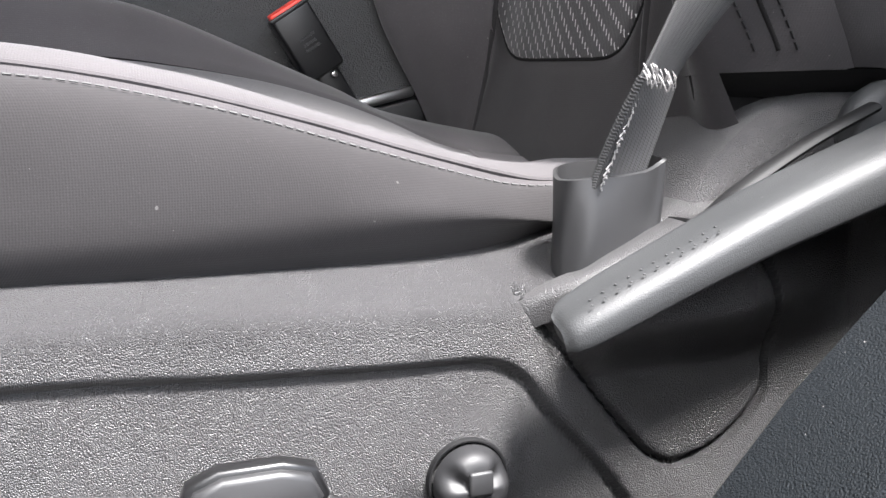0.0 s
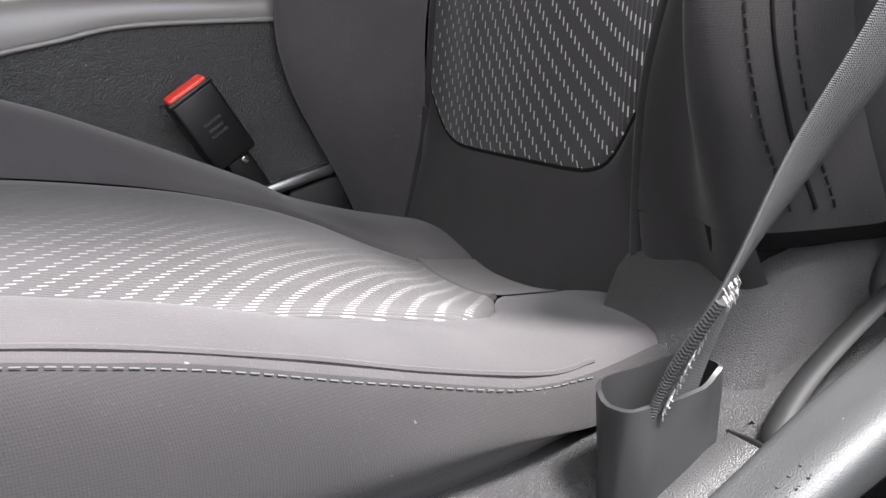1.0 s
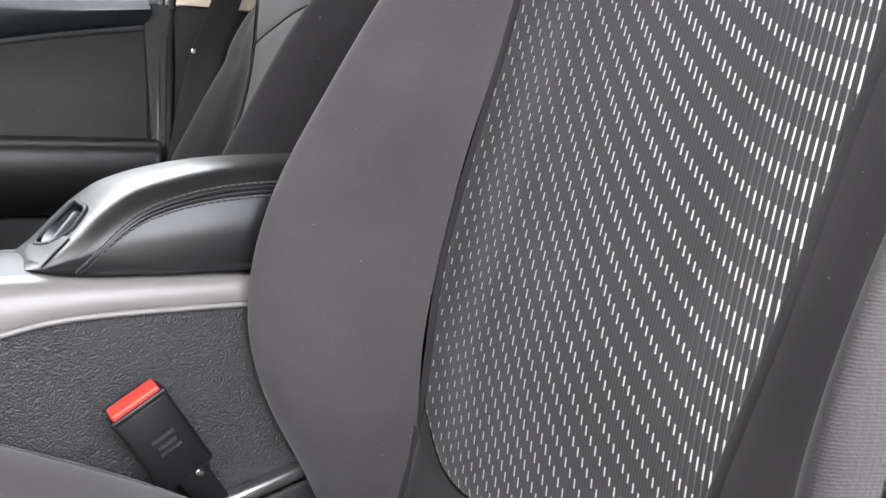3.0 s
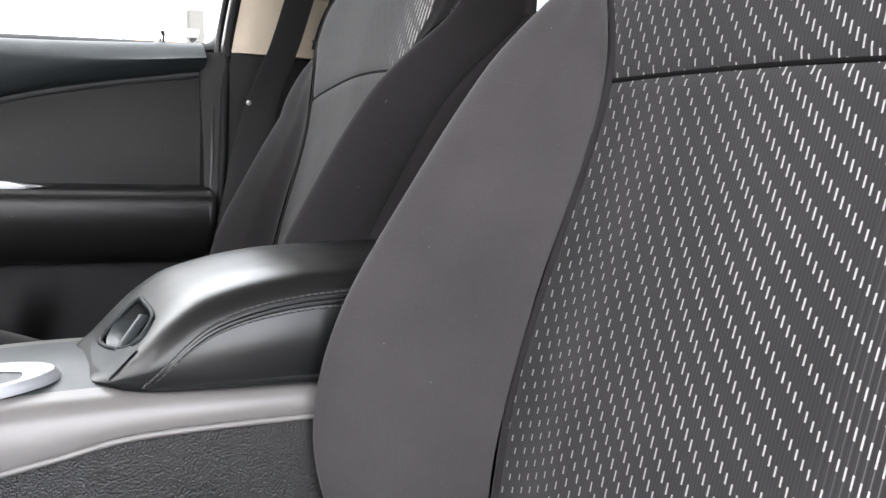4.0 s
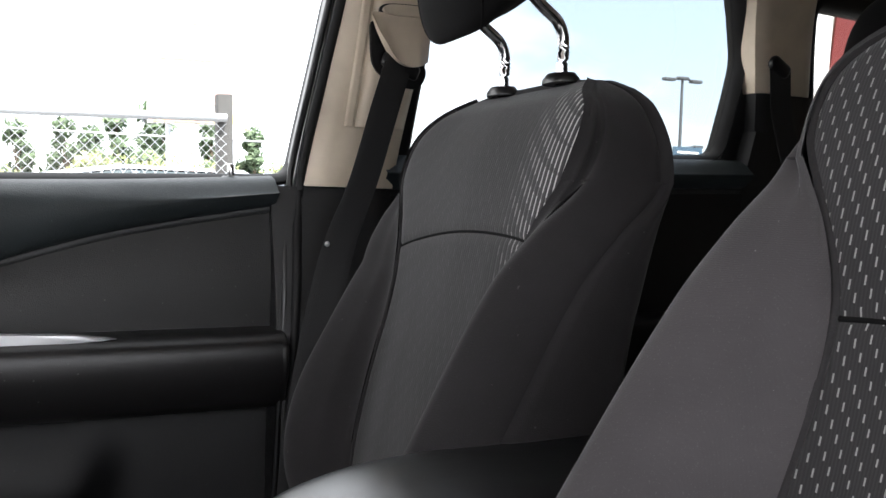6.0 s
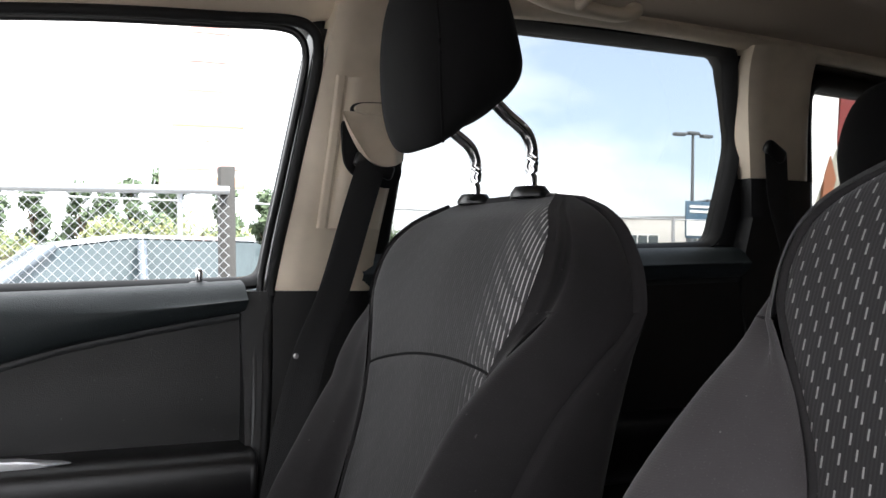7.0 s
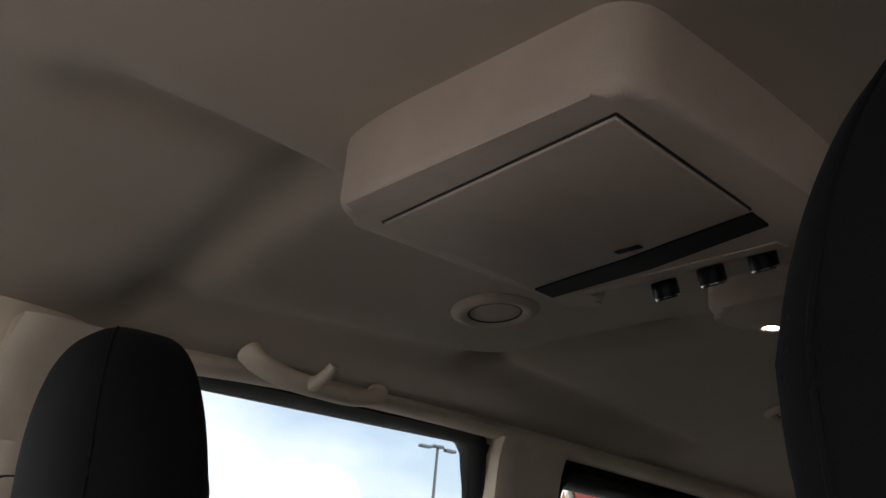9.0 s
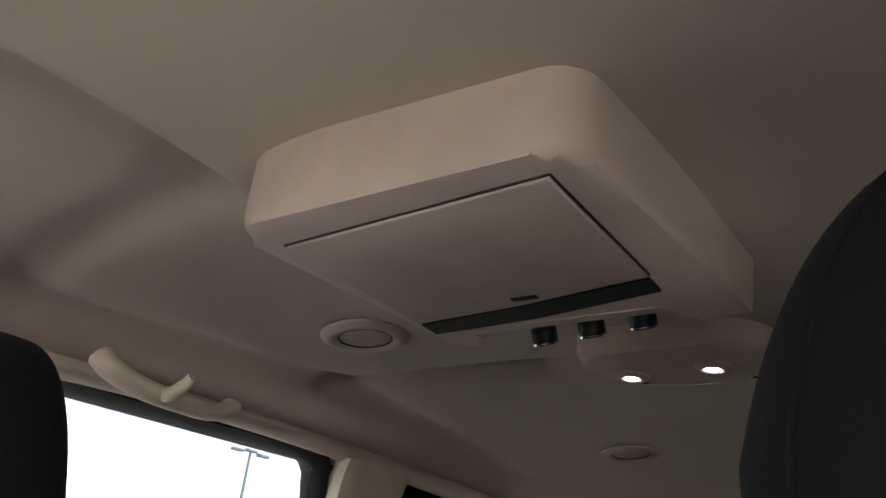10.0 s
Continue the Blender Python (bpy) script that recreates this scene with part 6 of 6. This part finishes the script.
def build_fence(y, x0, x1, top, label, mesh=True, gap=3.0):
    f = thing("chain_link_fence", label, "fence", "fences")
    part("top_rail", tube([(x0, y, top), (x1, y, top)], 0.021, 10, 2, smooth=False), GALV, f)
    n = max(1, round((x1 - x0) / gap))
    for k in range(n + 1):
        x = x0 + (x1 - x0) * k / n
        if mesh and k == n:
            part("post", box((0.075, 0.075, top + 0.12 - GROUND), (x, y + 0.06, (top + 0.12 + GROUND) / 2), 0.006), GREY_WALL_DARK, f, "dark square end post")
            continue
        part("post", tube([(x, y, GROUND), (x, y, top + 0.06)], (0.034 if k in (0, n) else 0.024) * (1 if mesh else 2), 10, 2, smooth=False), GALV, f)
    if not mesh:
        return
    bm = bmesh.new()
    pitch, h = 0.048, top - 0.02 - GROUND
    count = int((x1 - x0 + h) / pitch)
    for s in (1, -1):
        for k in range(count):
            xa = x0 - (h if s > 0 else 0) + k * pitch
            ta = max(0.0, (x0 - xa) / h if s > 0 else (xa - x1) / h)
            tb = min(1.0, (x1 - xa) / h if s > 0 else (xa - x0) / h)
            if tb - ta < 0.02:
                continue
            p, q = (Vector((xa + s * h * t, y + 0.004 * s, GROUND + 0.02 + h * t)) for t in (ta, tb))
            tube([p, q], 0.0017, 4, 2, bm=bm, smooth=False)
    for k in range(int((x1 - x0) / pitch)):
        x = x0 + k * pitch
        tube([(x, y, top - 0.02), (x + 0.012, y, top + 0.045)], 0.003, 4, 2, bm=bm, smooth=False)
    wire = part("wire_mesh", bm, GALV, f, "galvanised diamond wire mesh")
    wire["kind"] = "stuff"


build_fence(5.1, -12.0, 1.03, 1.545, "galvanised chain-link fence beside the car")
build_fence(20.0, -2.76, 28.6, 2.33, "distant galvanised fence with thin posts", False, 6.27)


def build_car(x, y, paint, length, height, label, turn=0.0):
    """A parked car: body loft, glasshouse, wheels and lamps; its nose along -x before the turn."""
    c = thing("parked_car", label, "car", "parked cars", at=(x, y, GROUND))
    c.rotation_euler = (0, 0, radians(turn))
    hw, L = 0.88, length / 2
    sections = [(-L, 0.32, 0.62, 0.70), (-L + 0.12, 0.22, 0.72, 0.80), (-L * 0.62, 0.2, 0.90, 0.86), (-L * 0.36, 0.2, 0.98, 0.88), (L * 0.3, 0.2, 1.02, 0.88), (L * 0.75, 0.22, 1.05, 0.87), (L - 0.08, 0.28, 1.0, 0.82), (L, 0.38, 0.92, 0.74)]
    rings = []
    for sx, z0, z1, w in sections:
        prof = [(-w * 0.92, z0), (-w, z0 + 0.12), (-w, z1 - 0.16), (-w * 0.93, z1 - 0.03), (-w * 0.6, z1), (w * 0.6, z1), (w * 0.93, z1 - 0.03), (w, z1 - 0.16), (w, z0 + 0.12), (w * 0.92, z0)]
        rings.append([Vector((sx, yy, zz)) for yy, zz in prof])
    part("body", loft(rings), paint, c)
    cab = [(-L * 0.40, 0.97, 0.80), (-L * 0.12, height - 0.06, 0.62), (L * 0.10, height, 0.60), (L * 0.50, height - 0.03, 0.60), (L * 0.86, 1.02, 0.72)]
    rings = []
    for sx, z, w in cab:
        rings.append([Vector((sx, -w - 0.16 * (z < 1.05), 0.96)), Vector((sx, -w, z - 0.03)), Vector((sx, -w * 0.7, z)), Vector((sx, w * 0.7, z)), Vector((sx, w, z - 0.03)), Vector((sx, w + 0.16 * (z < 1.05), 0.96))])
    part("glasshouse", loft(rings), PANE_DARK, c, "dark glazing")
    roof = [[Vector((sx, -w * 1.01, z - 0.02)), Vector((sx, -w * 0.7, z + 0.012)), Vector((sx, w * 0.7, z + 0.012)), Vector((sx, w * 1.01, z - 0.02))] for sx, z, w in cab[1:4]]
    part("roof", loft(roof), paint, c)
    for s in (-1, 1):
        for k, (xa, za, xb, zb) in enumerate(((-L * 0.38, 0.98, -L * 0.12, height - 0.07), (L * 0.12, 1.0, L * 0.13, height - 0.05), (L * 0.52, height - 0.06, L * 0.80, 1.03))):
            part("pillar", tube([(xa, s * 0.84, za), (xb, s * 0.64, zb)], 0.035, 8, 2, smooth=False), paint, c)
        part("side_mirror", box((0.10, 0.16, 0.10), (-L * 0.32, s * 0.98, 1.02), 0.03), paint, c)
        for wx in (-L * 0.62, L * 0.62):
            wheel = part("wheel", disc(0.32, 0.2, 28, 0.03, m=Matrix.Translation((wx, s * 0.80 - 0.1, 0.32)) @ pose(0, 0, 0, -90)), TYRE, c)
            part("rim", disc(0.2, 0.02, 20, 0.005, m=Matrix.Translation((wx, s * 0.885, 0.32)) @ pose(0, 0, 0, -90 * s)), GALV, wheel)
        part("tail_lamp", box((0.06, 0.2, 0.14), (L - 0.03, s * 0.62, 0.84), 0.02), RED, c)
        part("headlamp", box((0.16, 0.22, 0.10), (-L + 0.12, s * 0.60, 0.68), 0.03), CHROME, c)
    return c


build_car(0.56, 8.0, PAINTS["slate"], 4.6, 1.48, "slate grey parked hatchback behind the fence", 4)
build_car(-1.0, 6.3, PAINTS["silver"], 4.5, 1.42, "silver parked saloon close to the fence", 184)
for k, (x, y, p, ln_, h, lab, turn) in enumerate((
        (7.9, 20.0, "white", 4.6, 1.44, "white parked estate car", 112), (20.0, 46.0, "silver", 4.5, 1.45, "silver parked car in the row", 95),
        (26.6, 48.0, "white", 4.5, 1.45, "white parked saloon in the row", 92), (31.0, 49.0, "grey", 4.5, 1.42, "grey parked saloon in the row", 92),
        (34.6, 49.0, "white", 4.6, 1.45, "white parked car facing the building", 88), (38.2, 47.0, "red", 4.5, 1.42, "red parked car near the sign", 90),
        (36.8, 44.0, "silver", 4.5, 1.42, "silver parked car at the row's end", 90))):
    build_car(x, y, PAINTS[p], ln_, h, lab, turn)


def build_low_wall():
    w = thing("low_wall", "low dark wall with a brown timber cap", "wall")
    part("wall_body", box((12.0, 0.16, 1.06), (8.6, 12.05, GROUND + 0.53), 0.01), GREY_WALL_DARK, w)
    part("timber_cap", box((12.1, 0.24, 0.05), (8.6, 12.05, GROUND + 1.085), 0.01), TIMBER, w, "weathered brown timber cap")


TIMBER = m_ground("brown_timber", (0.26, 0.15, 0.08), 0.5, 0.3)
build_low_wall()


def build_building():
    b = thing("office_building", "long white flat-roofed building with square windows", "building")
    m = pose(43.9, 78.0, GROUND, 0, 0, -62.5)
    part("upper_wall", moved(box((30, 10, 2.75), (15, 5, 3.55), 0.02), m), WHITE_WALL, b)
    part("lower_wall", moved(box((30.1, 10.1, 2.2), (15, 5, 1.10), 0.02), m), GREY_WALL, b, "grey-green lower wall")
    part("roof_edge", moved(box((30.4, 10.4, 0.25), (15, 5, 5.03), 0.02), m), GALV, b, "grey metal roof edge")
    for x, w in ((2.4, 2.1), (6.8, 1.9), (10.4, 1.9), (14.0, 3.0), (19.0, 2.0), (23.5, 2.0)):
        win = part("window", moved(box((w, 0.10, 1.20), (x, -0.03, 2.95), 0.01), m), WHITE, b)
        n = 3 if w > 2.5 else 2
        for j in range(n):
            part("pane", moved(box((w / n - 0.11, 0.06, 1.06), (x - w / 2 + w / n * (j + 0.5), -0.07, 2.95), 0.005), m), PANE_DARK, win)
    for x in (4.6, 8.6, 12.2):
        part("wall_lamp", moved(box((0.4, 0.3, 0.25), (x, -0.15, 4.2), 0.04), m), GALV_DARK, b)


GALV_DARK = m_smooth("dark_painted_steel", (0.10, 0.11, 0.12), 0.5)
build_building()


def build_light_pole():
    p = thing("street_lamp", "tall dark car park light pole with twin heads", "street lamp")
    x, y = 45.2, 53.2
    part("pole", tube([(x, y, GROUND), (x, y, 10.5)], lambda t: 0.16 - 0.06 * t, 10, 6), GALV_DARK, p)
    part("arm", tube([(x - 1.2, y, 10.40), (x, y, 10.60), (x + 1.2, y, 10.40)], 0.08, 8, 10), GALV_DARK, p)
    for s in (-1, 0, 1):
        part("lamp_head", box((0.95, 0.5, 0.24), (x + s * 1.25, y, 10.42 + 0.15 * (s == 0)), 0.06), GALV_DARK, p)
    part("lower_arm", tube([(x, y, 5.5), (x + 1.7, y, 5.7)], 0.07, 8, 4), GALV_DARK, p)
    part("lower_head", box((0.8, 0.45, 0.22), (x + 1.7, y, 5.65), 0.05), GALV_DARK, p)


build_light_pole()


def build_signs():
    s = thing("banner_sign", "tall orange and white banner on a pole", "sign")
    y = 15.0
    def at(x0, x1, z0, z1, m, name, d=0.0, lab=""):
        part(name, box((x1 - x0, 0.06, z1 - z0), ((x0 + x1) / 2, y - d, (z0 + z1) / 2), 0.004), m, s, lab, smooth=False)
    part("pole", tube([(2.42, y + 0.1, GROUND), (2.42, y + 0.1, 5.2)], 0.042, 10, 2, smooth=False), GALV, s)
    at(2.10, 3.40, 2.18, 5.3, WHITE, "panel")
    at(2.10, 3.40, 3.15, 3.42, ORANGE, "orange_band", 0.035)
    at(2.10, 2.34, 3.40, 4.0, ORANGE, "orange_corner", 0.036)
    at(2.10, 3.40, 2.48, 2.86, PINK, "red_band", 0.035)
    at(2.10, 3.40, 2.20, 2.36, ORANGE, "lower_band", 0.035)
    at(2.10, 2.30, 2.86, 3.15, PINK, "red_corner", 0.036)
    for k in range(3):
        at(2.5 + 0.05 * k, 3.1 + 0.05 * k, 3.70 + 0.45 * k, 3.95 + 0.45 * k, PINK, "text_bar", 0.036)
    for k in range(2):
        at(2.45 + 0.35 * k, 2.7 + 0.35 * k, 2.92, 3.08, PINK, "text_bar", 0.036)
    b = thing("sign_board", "dark blue and white sign board on posts", "sign")
    for xx in (37.8, 39.6):
        part("post", tube([(xx, 45.0, GROUND), (xx, 45.0, 4.9)], 0.07, 8, 2, smooth=False), GALV_DARK, b)
    part("board", box((2.3, 0.10, 2.3), (38.7, 44.9, 3.75), 0.02), BLUE_SIGN, b)
    part("lower_board", box((2.2, 0.06, 1.0), (38.7, 44.82, 3.25), 0.02), WHITE, b)
    for k in range(2):
        part("text_bar", box((1.7, 0.03, 0.15), (38.7, 44.83, 4.55 - 0.3 * k), 0.01), WHITE, b)
    q = thing("poster_hoarding", "large dark roadside poster with pale and red shapes", "sign")
    m = pose(8.65, 8.0, -0.7, 0, 0, -10)
    shift = m @ Matrix.Translation((0.06, 0, -0.38))
    part("sheet", moved(box((3.0, 0.06, 3.4), (0.2, 0, 2.7), 0.01), m), GREY_WALL, q)
    part("pale_shape", moved(prism([(-1.25, 2.3), (-1.2, 4.3), (-0.2, 4.3), (-0.25, 3.4), (-0.45, 3.0), (-0.75, 2.3)], -0.06, -0.03, "y"), shift), WHITE, q)
    part("red_shape", moved(prism([(-0.25, 3.5), (-0.15, 4.3), (1.2, 4.35), (1.6, 3.6), (0.4, 3.2), (-0.1, 3.1)], -0.07, -0.035, "y"), shift), PAINTS["red"], q)
    part("orange_shape", moved(prism([(-0.58, 2.3), (-0.46, 2.8), (-0.42, 3.1), (-0.34, 3.32), (-0.27, 3.05), (-0.36, 2.8), (-0.46, 2.3)], -0.075, -0.032, "y"), shift), POSTER_ORANGE, q)
    part("dark_shape", moved(prism([(-0.7, 1.5), (-0.4, 2.9), (1.55, 3.1), (1.6, 1.5)], -0.062, -0.031, "y"), shift), BLACK, q)
    for i in range(5):
        part("text_bar", moved(box((0.62 - 0.05 * i, 0.02, 0.035), (-0.02, -0.072, 2.85 - 0.13 * i), 0.004), shift), GREY_WALL, q)
    k = thing("kerb_rail", "yellow painted rail beside the car park", "rail")
    part("beam", moved(box((3.9, 0.12, 0.26), (0.05, -0.5, 2.08), 0.03), m), YELLOW, k)
    for xx in (-1.4, -0.3, 0.7, 1.8):
        part("post", moved(box((0.12, 0.12, 1.9), (xx, -0.4, 1.45), 0.02), m), GALV_DARK, k)


POSTER_ORANGE = m_smooth("poster_orange", (0.26, 0.10, 0.05), 0.5)
YELLOW = m_smooth("yellow_paint", (0.26, 0.15, 0.03), 0.5)
build_signs()


def build_tree(x, y, h, spread, leaf, label, n=260, trunk=True, name="tree", cat="tree", seed=1, taper=False):
    """Tapered trunk, limbs, and a crown of many small leaf cards bent in two, in uneven clumps."""
    rnd = random.Random(seed)
    t = thing(name, label, cat, "trees behind the fence", at=(x, y, GROUND))
    bm = bmesh.new()
    tube([(0, 0, 0), (0.05, 0.03, h * 0.4), (0, 0, h * 0.85)], lambda k: 0.035 * h * (1 - 0.85 * k), 8, 10, bm=bm)
    clumps = []
    for k in range(11):
        a, z = rnd.uniform(0, 6.28), h * rnd.uniform(0.30 if trunk else 0.15, 0.95)
        rr = spread * (1 - abs(z / h - 0.5)) * rnd.uniform(0.35, 0.9)
        if taper:
            z = h * (0.22 + 0.70 * k / 10)
            rr = spread * (1.05 - z / h) * rnd.uniform(0.3, 0.9)
        end = Vector((rr * math.cos(a), rr * math.sin(a), z))
        tube([(0, 0, z * 0.75), tuple(end * 0.6 + Vector((0, 0, z * 0.30))), tuple(end)], lambda k2: 0.012 * h * (1 - 0.8 * k2), 6, 5, bm=bm)
        clumps.append((end, spread * rnd.uniform(0.28, 0.5) * ((1.25 - z / h) if taper else 1.0)))
    clumps.append((Vector((0, 0, h * 0.92)), spread * 0.3))
    part("trunk", bm, BARK, t)
    verts, faces = [], []
    for c, r in clumps:
        for k in range(n):
            d = Vector((rnd.gauss(0, 1), rnd.gauss(0, 1), rnd.gauss(0, 0.8)))
            p = c + d.normalized() * r * rnd.uniform(0.3, 1.05)
            s = 0.035 * h * rnd.uniform(0.6, 1.4)
            u = Vector((rnd.gauss(0, 1), rnd.gauss(0, 1), rnd.gauss(0, 1))).normalized()
            v = u.orthogonal().normalized()
            w = u.cross(v)
            i = len(verts)
            verts += [p - u * s, p + v * s * 0.5 + w * s * 0.2, p + u * s, p - v * s * 0.5 + w * s * 0.2]
            faces += [(i, i + 1, i + 2), (i, i + 2, i + 3)]
    me = bpy.data.meshes.new("crown")
    me.from_pydata([tuple(v) for v in verts], [], faces)
    me.materials.append(leaf)
    crown = new("crown", me)
    crown.parent = t
    crown["kind"] = "stuff"


rnd = random.Random(7)
for k, (x, h) in enumerate(((-6.0, 3.2), (-4.4, 3.0), (-2.2, 3.3), (-0.3, 2.9), (0.6, 3.3), (1.9, 3.35), (2.5, 3.0), (3.4, 3.6), (4.1, 3.75), (4.8, 3.5), (5.9, 3.3), (7.2, 3.1))):
    build_tree(x, 30 + rnd.uniform(-2, 3), h, 1.15, LEAF, "dark green conical tree behind the fence", 200, seed=20 + k, taper=True)
for k in range(9):
    build_tree(-6 + 1.5 * k + rnd.uniform(-0.5, 0.5), 21 + rnd.uniform(-1.5, 3.0), rnd.uniform(1.5, 2.1), 1.3, LEAF_PALE, "pale green bush behind the fence", 200, False, "bush", "bush", 40 + k)
for k, (x, y, h) in enumerate(((13.0, 40.0, 3.4), (15.0, 41.0, 3.0), (17.0, 42.0, 2.0))):
    build_tree(x, y, h, 2.2, LEAF, "rounded green tree beside the building", seed=60 + k)

# the near strip beside the car slopes a little along it
SLOPE = Matrix.Translation((EYE_X, 0, 1.32)) @ pose(0, 0, 0, 0, -1.5, 0) @ Matrix.Translation((-EYE_X, 0, -1.32))
for ob in list(scene.objects):
    kind = ob.name.split(".")[0]
    near = kind in ("banner_sign", "poster_hoarding", "kerb_rail", "bush") or kind == "chain_link_fence" and "beside" in ob["label"] or kind == "parked_car" and ob.location.y < 10 or kind == "tree" and ob.location.x < 9
    if ob.parent is None and near:
        ob.matrix_basis = SLOPE @ ob.matrix_basis
